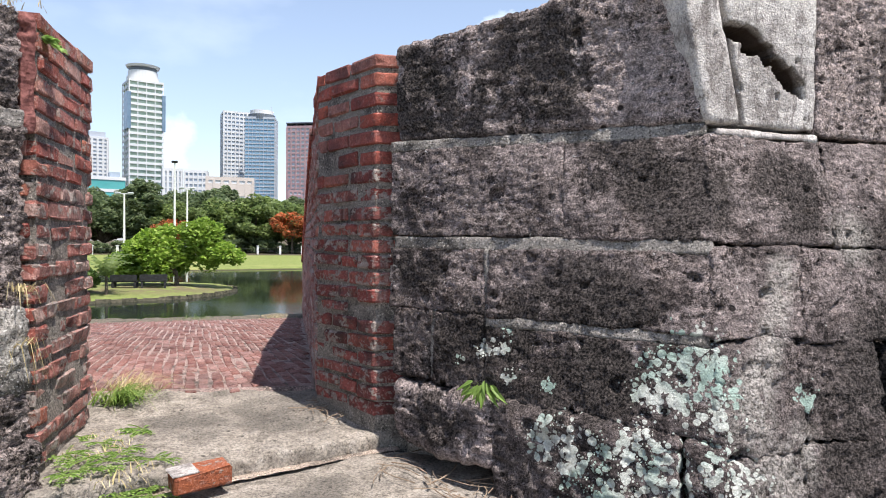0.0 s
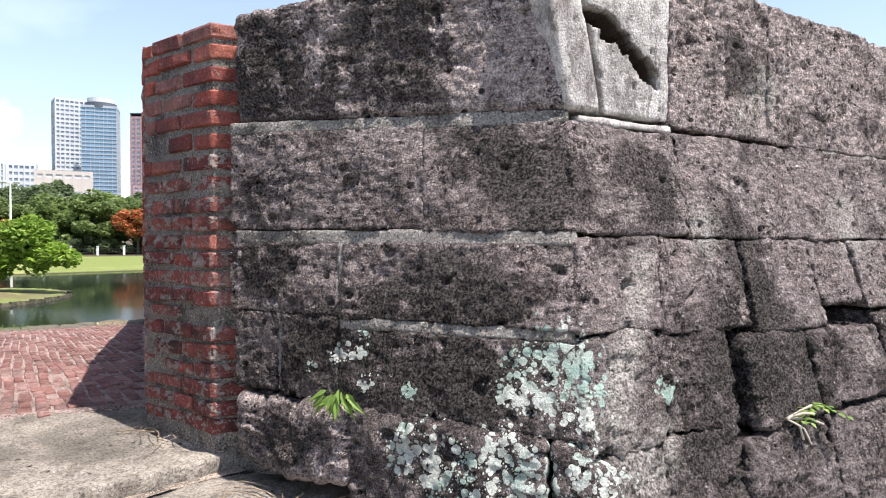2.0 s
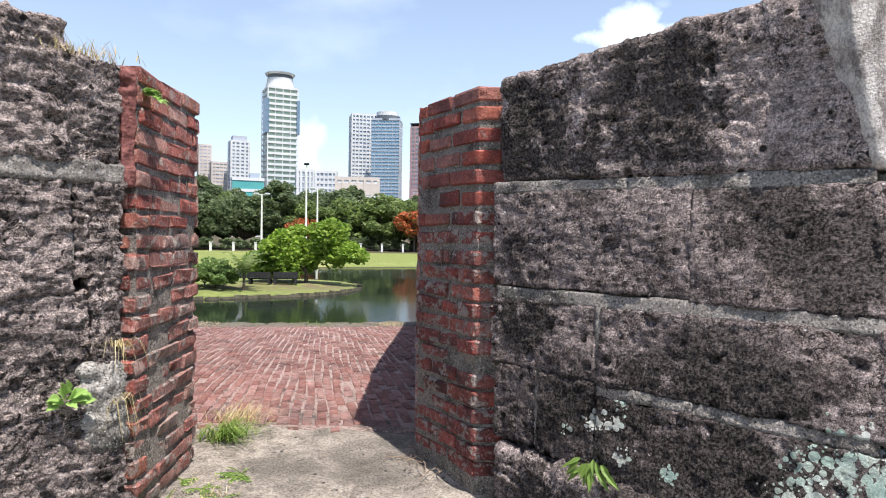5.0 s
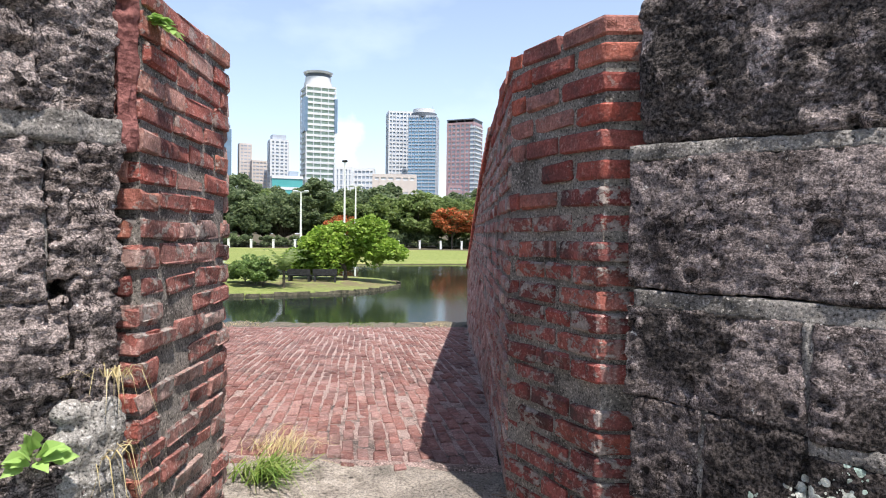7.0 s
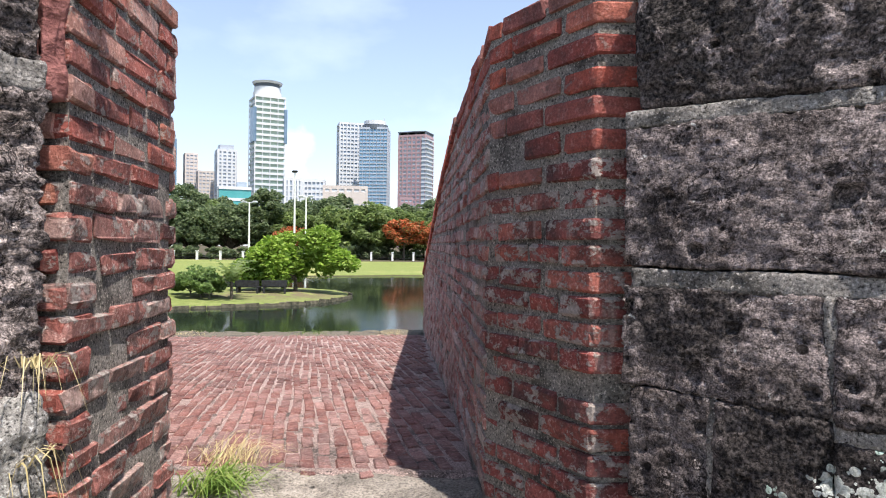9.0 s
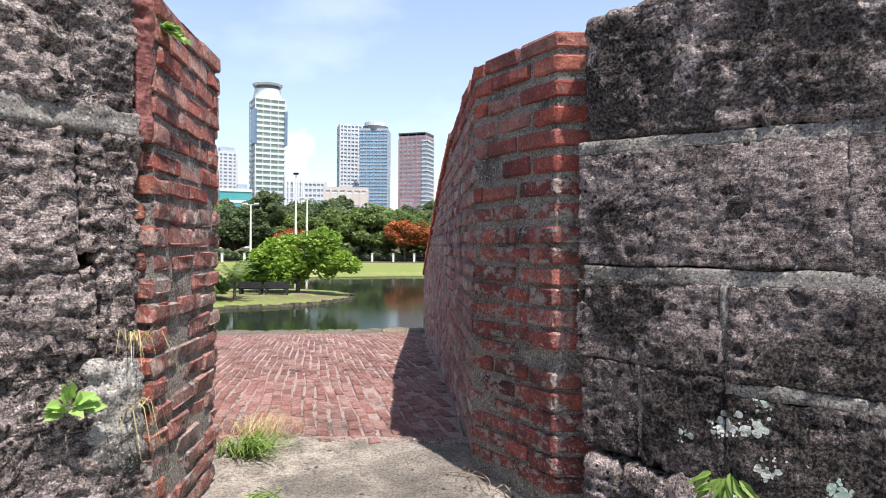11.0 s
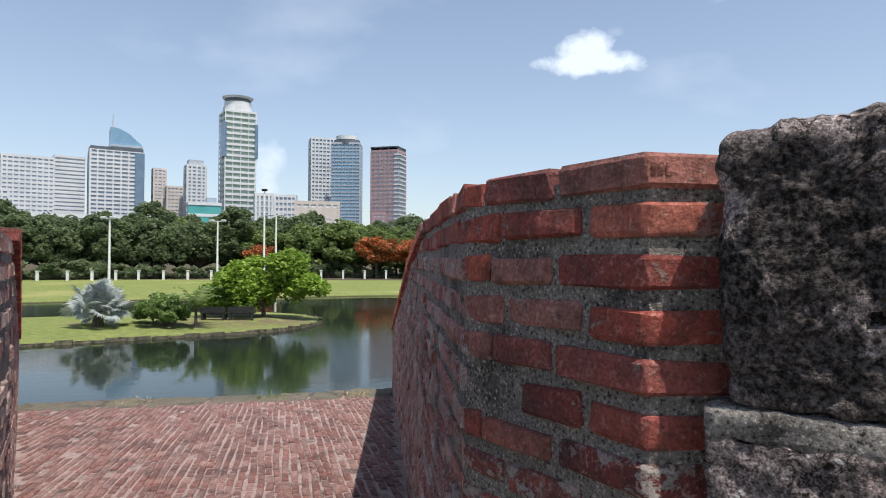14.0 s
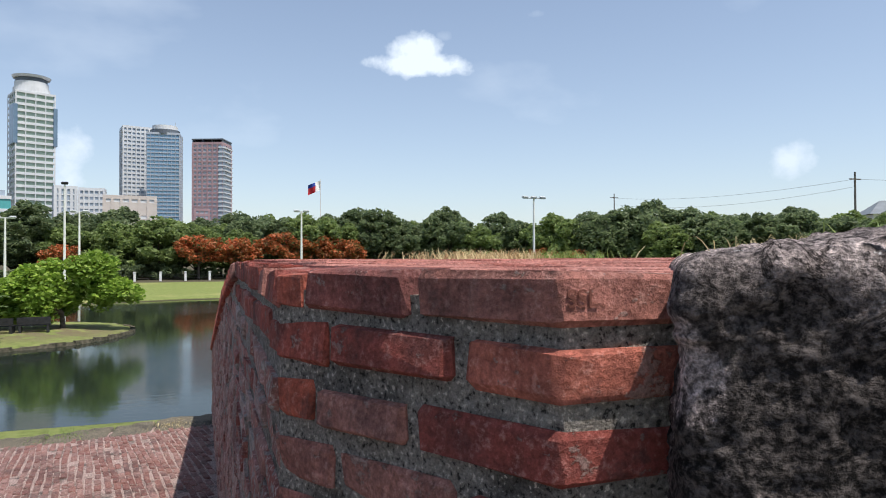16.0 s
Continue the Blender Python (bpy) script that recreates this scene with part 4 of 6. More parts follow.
# right jamb: inward face, narrow end face, then the long cheek
AX = Vector((P2[0] - P1[0], P2[1] - P1[1], 0)).normalized()
quoins = [[quoin_mesh("brick", P1, AX, run, Vector((1, 0, 0)), 0.195, M_BRICK, 400 + i + 10 * j) for i in range(3)] for j, run in enumerate((0.205, 0.128))]
quoins_d = [[quoin_mesh("brick", P1, AX, run, Vector((1, 0, 0)), 0.195, M_BRICK_D, 430 + i + 10 * j) for i in range(3)] for j, run in enumerate((0.205, 0.128))]
rnd = random.Random(14)
for k in range(21):
    ob = put("brick", rnd.choice((quoins if k < 6 else quoins_d)[k % 2]), wall_right)
    ob.matrix_parent_inverse = Matrix.Translation(-Vector(wall_right.location))
    sink = rnd.uniform(-0.003, 0.008) + (0.012 if rnd.random() < 0.12 else 0)
    ob.matrix_basis = Matrix.Translation((P1[0] + sink * 0.6, P1[1] + sink * 0.8 - 0.004, course_top(k, TOP) - BR[2] / 2 + rnd.uniform(-0.003, 0.003))) @ pose(0, 0, 0, rnd.uniform(-1, 1), rnd.uniform(-1, 1), rnd.uniform(-1.5, 1.5))
first_run = [q for q in lay(P1, P2, True, flat_top, lambda x, y: 0.17, 1, start=0.0, quoin=(0.221, 0.144))]
brick_set_d = [brick_mesh("brick", BR, M_BRICK_D, 20 + i, 0.006) for i in range(6)]
as_objects([q for q in first_run if q[1] < 7], brick_set, wall_right, 1)
as_objects([q for q in first_run if q[1] >= 7], brick_set_d, wall_right, 11)
brick_set_c = [brick_mesh("brick", BR, M_BRICK_C, 60 + i) for i in range(5)]
cheek_run = lay(P2, P3, True, right_top, apron_z, 3)
as_objects([q for q in cheek_run if q[1] < 2], brick_set, wall_right, 13)
as_objects([q for q in cheek_run if q[1] >= 2], brick_set_c, wall_right, 3)
far_r = lay(P3, P4, True, right_top, apron_z, 4) + lay(P4, PE, True, right_top, apron_z, 5, courses=28)
pass_on = [m for m, k in far_r]
ob = merged_bricks("far_bricks", brick_joined, pass_on, M_BRICK_J, wall_right)
world_child(ob, wall_right)
# left jamb and cheek
left_run = lay(L1, L2, False, flat_top, lambda x, y: 0.17, 6, top_z=1.750, pitch=0.0725)
brick_set_ld = [brick_mesh("brick", BR, M_BRICK_LD, 36 + i, 0.007) for i in range(6)]
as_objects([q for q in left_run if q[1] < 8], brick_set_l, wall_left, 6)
as_objects([q for q in left_run if q[1] >= 8], brick_set_ld, wall_left, 16)
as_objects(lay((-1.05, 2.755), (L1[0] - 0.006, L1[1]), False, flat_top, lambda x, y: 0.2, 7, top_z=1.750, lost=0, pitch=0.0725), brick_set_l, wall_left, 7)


def left_top(y):
    return float(np.interp(y, (3.0, 4.75, 10.9), (1.755, 1.70, 0.60)))


far_l = lay(L2, L3, False, left_top, apron_z, 8, top_z=1.750) + lay(L3, LE, False, left_top, apron_z, 9, courses=28, top_z=1.750)
world_child(merged_bricks("far_bricks", brick_joined_l, [m for m, k in far_l], M_BRICK_J, wall_left), wall_left)

# sloping coping bricks on the cheeks
coping = brick_mesh("brick", (0.10, 0.21, 0.062), M_BRICK, 70)


def cope(pts, side, parent, seed):
    rnd = random.Random(seed)
    for (a, za), (b, zb) in zip(pts[:-1], pts[1:]):
        va, vb = Vector((*a, za)), Vector((*b, zb))
        n = int((vb - va).length / 0.112)
        d = vb - va
        pitch = math.degrees(math.atan2(d.z, math.hypot(d.x, d.y)))
        yaw = math.degrees(math.atan2(d.y, d.x))
        for i in range(n):
            p = va.lerp(vb, (i + 0.5) / n) + Vector((side * 0.085, 0, -0.012))
            ob = put("brick", coping, parent)
            ob.matrix_parent_inverse = Matrix.Translation(-Vector(parent.location))
            ob.matrix_basis = Matrix.Translation(p) @ pose(0, 0, 0, 0, -pitch, yaw) @ pose(0, 0, 0, rnd.uniform(-2, 2), rnd.uniform(-2, 2), rnd.uniform(-2, 2))


cope([(P3, 1.758), (P4, 1.59), (PE, 0.60)], 1, wall_right, 1)
cope([(L3, 1.71), (LE, 0.60)], -1, wall_left, 2)

# brick paving on top of the right merlon
rnd = random.Random(21)
cap_set = [brick_mesh("brick", (0.213, 0.1095, 0.05), M_CAP, 80 + i, 0.0012, 0.045) for i in range(4)]
CX = Vector((AX.y, -AX.x, 0))


def crown(x, y):
    return 0.014 * min(1.0, math.hypot(x - P1[0], y - P1[1]) / 1.6) - 0.007


count = 0
for j in range(0, 26):
    for i in range(-3, 16):
        p = Vector((*P1, 0)) + CX * (0.168 + j * 0.112) + AX * (0.10 + i * 0.217 + (0.11 if j % 2 else 0.0))
        right_of_cheek = p.x > np.interp(p.y, (3.095, 3.53, 5.05), (0.50, 0.27, 0.24)) and p.y > 3.16
        if not right_of_cheek or p.y > 5.6 or count > 290:
            continue
        count += 1
        ob = put("brick", rnd.choice(cap_set), wall_right)
        ob.matrix_parent_inverse = Matrix.Translation(-Vector(wall_right.location))
        ob.matrix_basis = Matrix.Translation((p.x, p.y, TOP - 0.022 + crown(p.x, p.y) + rnd.uniform(-0.001, 0.001))) @ pose(0, 0, 0, rnd.uniform(-0.3, 0.3), rnd.uniform(-0.3, 0.3), math.degrees(math.atan2(AX.y, AX.x)) + rnd.uniform(-1.5, 1.5))

# ---- brick apron ----
rnd = random.Random(33)
apron = empty("brick_apron", (-0.6, 6, 0))
tagged(apron, "worn pink brick paving sloping down to the pond", "pavement", kind="structure")
outline = [(-1.02, 3.835), (0.10, 3.79), (P3[0] + 0.02, P3[1]), (P4[0] + 0.02, P4[1]), (PE[0] + 0.02, PE[1]), (LE[0] - 0.03, LE[1]), (L3[0] - 0.02, L3[1])]
bm = bmesh.new()
prism(bm, outline, -2.6, [apron_z(x, y) - 0.008 for x, y in outline])
world_child(part("mortar_bed", bm, M_PAVE_BED, apron), apron)
pave_set = [brick_mesh("brick", (0.0575, 0.203, 0.06), M_PAVE, 90 + i, 0.003) for i in range(5)]
pave_joined = brick_mesh("brick_j", (0.056, 0.200, 0.06), M_PAVE_J, 99, 0.003)
PD = Vector((-0.19, 0.982, 0))
PX = Vector((0.982, 0.19, 0))
slope = math.degrees(math.atan(0.0705))


def within(x, y):
    left = np.interp(y, (3.39, 4.75, 10.7), (-0.868, -1.56, -4.9))
    right = np.interp(y, (3.53, 5.05, 6.45, 11.75), (0.112, 0.075, 0.03, -0.15))
    end = 11.55 + 0.22 * (x - PE[0])
    return left + 0.04 < x < right - 0.03 and 3.86 - 0.04 * (x + 1.0) < y < end - 0.12


near, rest = [], []
for i in range(-70, 40):
    for j in range(-4, 46):
        p = Vector((-0.4, 3.9, 0)) + PX * (i * 0.0655 + 0.012 * math.sin(j * 0.6 + i)) + PD * (j * 0.214 + (0.107 if i % 2 else 0) + 0.03 * math.sin(i * 1.7))
        if not within(p.x, p.y):
            continue
        wob = 0.010 * noise.noise(Vector((p.x * 2.2, p.y * 2.2, 3)))
        m = Matrix.Translation((p.x, p.y, apron_z(p.x, p.y) - 0.030 + wob * 0.5 + rnd.uniform(-0.004, 0.004))) @ pose(0, 0, 0, -slope + rnd.uniform(-1.5, 1.5), rnd.uniform(-2, 2), 10.9 + rnd.uniform(-2.0, 2.0)) @ Matrix.Diagonal((rnd.uniform(0.88, 1.08), rnd.uniform(0.85, 1.04), 1, 1))
        if rnd.random() < 0.03:
            continue
        (near if p.y < 5.9 else rest).append(m)
near.sort(key=lambda m: m.translation.y)
rest += near[300:]
as_objects([(m, 0) for m in near[:300]], pave_set, apron, 4)
world_child(merged_bricks("far_bricks", pave_joined, rest, M_PAVE_J, apron), apron)

bm = bmesh.new()
rows = []
for i in range(49):
    x = -1.02 + 1.15 * i / 48
    y0 = 3.838 - 0.035 * (x + 1.02)
    row = []
    for k, s in enumerate((-0.03, -0.012, 0.02, 0.05)):
        y = y0 + s + 0.012 * noise.noise(Vector((i * 0.33, k, 5)))
        row.append(bm.verts.new((x, y, apron_z(x, y) + (0.006 if k in (1, 2) else -0.012) + 0.004 * noise.noise(Vector((i * 0.6, k, 9))))))
    rows.append(row)
for a, b in zip(rows[:-1], rows[1:]):
    for i in range(3):
        bm.faces.new((a[i], b[i], b[i + 1], a[i + 1]))
bmesh.ops.recalc_face_normals(bm, faces=bm.faces)
world_child(part("mortar_edge", bm, M_PAVE_BED, apron), apron)

# worn rim at the apron's outer edge
M_RIM = mortar_material("dirty_rim_stone", (0.085, 0.075, 0.058), (0.22, 0.195, 0.15), 9)
rim = empty("apron_rim", (-2, 11.3, -0.4))
tagged(rim, "eroded dirty stone rim with dry grass at the apron edge", "kerb", kind="structure")
ra, rd, rn, rl = face_frame(PE, LE)
u, k = -0.02, 0
while u < rl:
    w = rnd.uniform(0.45, 0.85)
    place = lambda a, z, dd: ra + rd * (u + a) + Vector((0, -0.34 - 0.16 * min(1.0, (u + a) / 2.0) + dd, 0)) + Vector((0, 0, -0.55 - 0.06 * (u / rl) * 0 + z + 0.016 * (u + a)))
    world_child(rough_block("stone", place, min(w, rl - u), 0.20, 0.66, 200 + k, M_RIM, rim, round_r=0.04, amp=0.02, cell=0.06), rim)
    u += w + 0.012
    k += 1

# ---- far park: trees, posts, lamps ----


def leaf_quads(points, sizes, seed, flat=0.35):
    """Verts and faces of one leaf quad per point, turned at random."""
    r = np.random.RandomState(seed)
    n = len(points)
    a = r.normal(size=(n, 3))
    a[:, 2] *= flat
    a /= np.linalg.norm(a, axis=1)[:, None]
    b = np.cross(a, r.normal(size=(n, 3)))
    b /= np.linalg.norm(b, axis=1)[:, None]
    s = np.asarray(sizes)[:, None]
    v = np.stack([points - a * s, points + b * s * 0.55, points + a * s, points - b * s * 0.55], 1).reshape(-1, 3)
    f = [(4 * i, 4 * i + 1, 4 * i + 2, 4 * i + 3) for i in range(n)]
    return v, f


def crown_points(blobs, per, seed):
    """Points in the outer shells of many ball-shaped clumps: (centre, radius) each."""
    r = np.random.RandomState(seed)
    out = []
    for (cx, cy, cz), rad in blobs:
        d = r.normal(size=(per, 3))
        d /= np.linalg.norm(d, axis=1)[:, None]
        q = rad * (0.55 + 0.5 * r.rand(per, 1) ** 0.5)
        out.append(np.array((cx, cy, cz)) + d * q * np.array((1, 1, 0.78)))
    return np.concatenate(out)


def make_tree(name, label, category, height, spread, material, seed, clumps=26, per=110, leaf=0.30, trunk_r=0.2, low=0.35, lobes=None, group="", clump=(0.18, 0.32)):
    """Tapered trunk with limbs, and a crown of leaf clumps with an uneven outline."""
    rnd = random.Random(seed)
    tree = empty(name)
    bm = bmesh.new()
    fork = height * low
    rod(bm, (0, 0, -0.1), (0.1 * spread * rnd.uniform(-0.3, 0.3), 0, fork), trunk_r, trunk_r * 0.7, 9)
    blobs = []
    tips = []
    for i in range(clumps):
        ang, rr = rnd.uniform(0, math.tau), spread * math.sqrt(rnd.random()) * 0.82
        up = rnd.uniform(0.0, 1.0)
        z = fork * 0.95 + (height - fork) * (0.12 + 0.72 * up * (1 - 0.55 * (rr / spread) ** 2))
        c = (math.cos(ang) * rr, math.sin(ang) * rr, z)
        if lobes:
            lx, ly, lz, lr = lobes[i % len(lobes)]
            v = Vector((rnd.gauss(0, 1), rnd.gauss(0, 1), rnd.gauss(0, 1))).normalized() * lr * rnd.uniform(0.45, 0.9)
            c = (lx + v.x, ly + v.y, lz + v.z * 0.8)
        blobs.append((c, spread * rnd.uniform(*clump)))
        if i % 4 == 0:
            tips.append(c)
    for c in tips:
        mid = Vector(c) * 0.5 + Vector((0, 0, fork * 0.45))
        rod(bm, (0, 0, fork * 0.85), mid, trunk_r * 0.5, trunk_r * 0.3, 6)
        rod(bm, mid, c, trunk_r * 0.3, trunk_r * 0.08, 5)
    part("trunk", bm, M_BARK, tree)
    pts = crown_points(blobs, per, seed)
    sizes = np.random.RandomState(seed).uniform(leaf * 0.6, leaf * 1.3, len(pts))
    v, f = leaf_quads(pts, sizes, seed + 1)
    put("crown", mesh_of("crown", v, f, material), tree)
    return tagged(tree, label, category, group)


def ground_z(x, y):
    return float(ground_height(np.array([float(x)]), np.array([float(y)]))[0])


island_tree = make_tree("broadleaf_tree", "bushy bright green tree on the grass island", "tree", 4.5, 3.6, M_LEAF_BRIGHT, 3, 130, 150, 0.155, 0.15, 0.20, clump=(0.12, 0.22),
                        lobes=[(-2.1, 0, 2.0, 1.65), (1.6, 0.3, 2.45, 1.65), (-1.1, -0.4, 2.8, 1.3), (-0.1, 0.5, 1.8, 1.35), (-2.9, -0.3, 1.3, 1.0), (2.6, -0.3, 1.7, 1.1), (1.3, 0.2, 3.2, 1.05), (-1.0, -0.9, 1.35, 1.0)])
island_tree.location = (-8.6, 43.3, -2.02)

# bismarck-like silver fan palm
palm = empty("fan_palm", (-16.0, 37.4, -2.04))
tagged(palm, "silvery fan palm with a short trunk on the island", "palm")
bm = bmesh.new()
rod(bm, (0, 0, -0.1), (0, 0, 0.9), 0.30, 0.22, 10)
part("trunk", bm, M_BARK, palm)
rnd = random.Random(8)
for i in range(64):
    yaw, tilt, l = i * 2.4, -0.55 + 2.0 * (i / 63) ** 0.8, rnd.uniform(0.55, 1.35)
    d = Vector((math.cos(yaw) * math.cos(tilt), math.sin(yaw) * math.cos(tilt), math.sin(tilt)))
    tip = Vector((0, 0, 0.95)) + d * l
    side = Matrix.Rotation(rnd.uniform(-1.1, 1.1), 3, d) @ d.cross(Vector((0.05, 0, 1))).normalized()
    nrm = side.cross(d)
    bm = bmesh.new()
    # each frond: a fan of narrow folded blades round the stalk's end
    for k in range(17):
        a = -1.9 + 3.8 * k / 16
        r = 0.62 * rnd.uniform(0.82, 1.08) * (1 - 0.1 * abs(a))
        out = d * math.cos(a) + side * math.sin(a)
        wing = side * math.cos(a) - d * math.sin(a)
        v = [bm.verts.new(p) for p in (tip, tip + out * r * 0.6 + wing * 0.045 + nrm * 0.02, tip + out * r - nrm * 0.22 * r, tip + out * r * 0.6 - wing * 0.045 + nrm * 0.02)]
        bm.faces.new(v)
    rod(bm, Vector((0, 0, 0.82)), tip, 0.025, 0.015, 5)
    part("frond", bm, M_LEAF_SILVER, palm)


def feather_palm(at, size, seed):
    ob = empty("feather_palm", at)
    tagged(ob, "small green feather palm beside the island shrub", "palm")
    rnd = random.Random(seed)
    bm = bmesh.new()
    rod(bm, (0, 0, -0.1), (0, 0, size * 0.35), 0.09, 0.07, 8)
    part("trunk", bm, M_BARK, ob)
    for i in range(12):
        yaw = i * 2.4 + rnd.uniform(-0.3, 0.3)
        rise = rnd.uniform(0.9, 1.7)
        bm = bmesh.new()
        prev = Vector((0, 0, size * 0.35))
        for k in range(1, 9):
            s = k / 8
            p = Vector((math.cos(yaw) * s * size * 0.55, math.sin(yaw) * s * size * 0.55, size * 0.35 + size * 0.75 * rise * (s - 0.62 * s * s)))
            side = Vector((-math.sin(yaw), math.cos(yaw), -0.35))
            for sg in (-1, 1):
                w = 0.32 * size * 0.5 * (1 - 0.6 * s)
                q = [bm.verts.new(prev), bm.verts.new(p), bm.verts.new(p + Vector((side.x * sg, side.y * sg, side.z)) * w)]
                bm.faces.new(q)
            prev = p
        part("frond", bm, M_LEAF_MID, ob)


M_LEAF_SHRUB = leaf_material("light_shrub_leaf", (0.15, 0.24, 0.07), (0.25, 0.36, 0.11), (0.36, 0.46, 0.19), 0.5)
feather_palm((-11.1, 37.9, -2.05), 2.6, 4)
for k, (x, y, h, sp) in enumerate([(-12.9, 38.2, 2.0, 1.35), (-13.9, 39.4, 1.6, 1.2), (-12.3, 37.8, 1.5, 0.9)]):
    shrub = make_tree("shrub", "loose green shrub on the grass island", "shrub", h, sp, M_LEAF_SHRUB, 20 + k, 26, 150, 0.10, 0.05, 0.15, group="island shrubs")
    shrub.location = (x, y, -2.05)


def bench(at, yaw):
    ob = empty("bench", at)
    ob.rotation_euler = (0, 0, radians(yaw))
    tagged(ob, "dark painted park bench under the island tree", "bench", "island benches")
    bm = bmesh.new()
    box(bm, -0.75, 0.75, -0.25, 0.25, 0.40, 0.47, 0.015)
    part("seat", bm, M_BLACK, ob)
    bm = bmesh.new()
    box(bm, -0.75, 0.75, 0.22, 0.28, 0.5, 0.85, 0.015)
    part("backrest", bm, M_BLACK, ob)
    for x in (-0.62, 0.62):
        bm = bmesh.new()
        box(bm, x - 0.06, x + 0.06, -0.22, 0.26, -0.05, 0.42, 0.01)
        part("leg", bm, M_BLACK, ob)


bench((-11.0, 41.0, -2.06), 175)
bench((-9.5, 41.3, -2.06), 190)

# fence of white posts with thin rails
posts = empty("post_fence", (-20, 110, -1.7))
tagged(posts, "low white post fence with thin dark rails along the lawn", "fence")
bm = bmesh.new()
box(bm, -0.17, 0.17, -0.17, 0.17, -0.3, 1.35, 0.02)
box(bm, -0.22, 0.22, -0.22, 0.22, 1.35, 1.47, 0.02)
me = bpy.data.meshes.new("post")
bm.to_mesh(me)
bm.free()
me.materials.append(M_WHITE)
FENCE = [(-75, 86), (-48.4, 99.3), (-40.2, 104.0), (-33.4, 105.8), (-13.4, 111.5), (-2.6, 113), (25, 112), (60, 100)]
ff = [Vector((*p, 0)) for p in FENCE]
spacing, spots = 3.75, []
for a, b in zip(ff[:-1], ff[1:]):
    n = max(1, round((b - a).length / spacing))
    spots += [a.lerp(b, k / n) for k in range(n)]
for p in spots:
    ob = put("post", me, posts)
    ob.location = (p.x + 20, p.y - 110, ground_z(p.x, p.y) + 1.7)
for a, b in zip(spots[:-1], spots[1:]):
    for h in (0.45, 0.95):
        bm = bmesh.new()
        rod(bm, (a.x + 20, a.y - 110, ground_z(a.x, a.y) + 1.7 + h), (b.x + 20, b.y - 110, ground_z(b.x, b.y) + 1.7 + h), 0.022, 0.022, 5)
        part("rail", bm, M_BLACK, posts)

# belt of park trees
kinds = [make_tree("park_tree", "dense dark green park tree behind the post fence", "tree", 11.5, 5.0, M_LEAF_DARK, 40, 95, 140, 0.30, 0.28, 0.16, group="park tree belt", clump=(0.11, 0.23)),
         make_tree("park_tree", "dense dark green park tree behind the post fence", "tree", 10.5, 5.6, M_LEAF_MID, 41, 95, 140, 0.30, 0.26, 0.16, group="park tree belt", clump=(0.11, 0.23)),
         make_tree("park_tree", "dense dark green park tree behind the post fence", "tree", 12.0, 4.4, M_LEAF_DARK, 42, 90, 140, 0.29, 0.26, 0.15, group="park tree belt", clump=(0.11, 0.23)),
         make_tree("park_tree", "dense dark green park tree behind the post fence", "tree", 9.5, 4.8, M_LEAF_MID, 43, 85, 140, 0.29, 0.24, 0.14, group="park tree belt", clump=(0.11, 0.23)),
         make_tree("park_tree", "dense dark green park tree behind the post fence", "tree", 11.0, 6.2, M_LEAF_DARK, 44, 105, 140, 0.31, 0.3, 0.18, group="park tree belt", clump=(0.11, 0.23))]
flame = make_tree("flame_tree", "spreading tree covered with orange blossom", "tree", 8.2, 4.2, M_LEAF_ORANGE, 45, 60, 90, 0.26, 0.22, 0.34, group="flame trees", clump=(0.12, 0.24))
bush = make_tree("shrub", "dark shrub in the hedge under the park trees", "shrub", 2.6, 2.2, M_LEAF_DARK, 46, 16, 90, 0.28, 0.08, 0.12, group="hedge shrubs")
rnd = random.Random(77)
first = set()


def plant(kind, x, y, scale, sink=0.0):
    m = Matrix.Translation((x, y, ground_z(x, y) - sink)) @ pose(0, 0, 0, 0, 0, rnd.uniform(0, 360)) @ Matrix.Diagonal((scale, scale, scale * rnd.uniform(0.94, 1.06), 1))
    if kind not in first:
        first.add(kind)
        kind.matrix_basis = m
        return kind
    keep = kind.scale.copy()
    kind.scale = (1, 1, 1)
    ob = copy_thing(kind, m)
    kind.scale = keep
    return ob


def belt_radius(bearing):
    return float(np.interp(bearing, (-45, -26, -7, 10, 30, 45, 60, 80), (116, 116, 121, 121, 116, 108, 92, 90)))


def belt_scale(bearing):
    return float(np.interp(bearing, (-45, -30, -20, -11, -4, 3, 12, 25, 33, 40, 50, 80), (1.10, 1.08, 1.12, 1.20, 1.17, 1.18, 1.20, 1.12, 1.16, 1.10, 1.04, 1.0)))


for row, (off, step) in enumerate(((4, 3.0), (13, 2.9), (26, 3.0))):
    b = -44.0 + row * 1.3
    while b < 78:
        r = belt_radius(b) + off + rnd.uniform(-2, 2)
        x, y = math.sin(radians(b)) * r, math.cos(radians(b)) * r
        plant(rnd.choice(kinds), x, y, belt_scale(b) * rnd.uniform(0.86, 1.08) * (1.0 + 0.07 * row))
        b += step * rnd.uniform(0.8, 1.2)
b = -44.0
while b < 70:
    r = belt_radius(b) - 1.5 + rnd.uniform(-1, 1.5)
    plant(bush, math.sin(radians(b)) * r, math.cos(radians(b)) * r, rnd.uniform(0.7, 1.25))
    b += rnd.uniform(0.9, 1.4)
for x, y, s in [(-4.4, 117, 1.02), (2.2, 117, 0.98), (10.0, 118, 1.18), (15, 119, 1.05), (20, 117, 0.95), (-24, 114, 0.80), (52, 103, 0.72), (57, 100, 0.70)]:
    plant(flame, x, y, s)


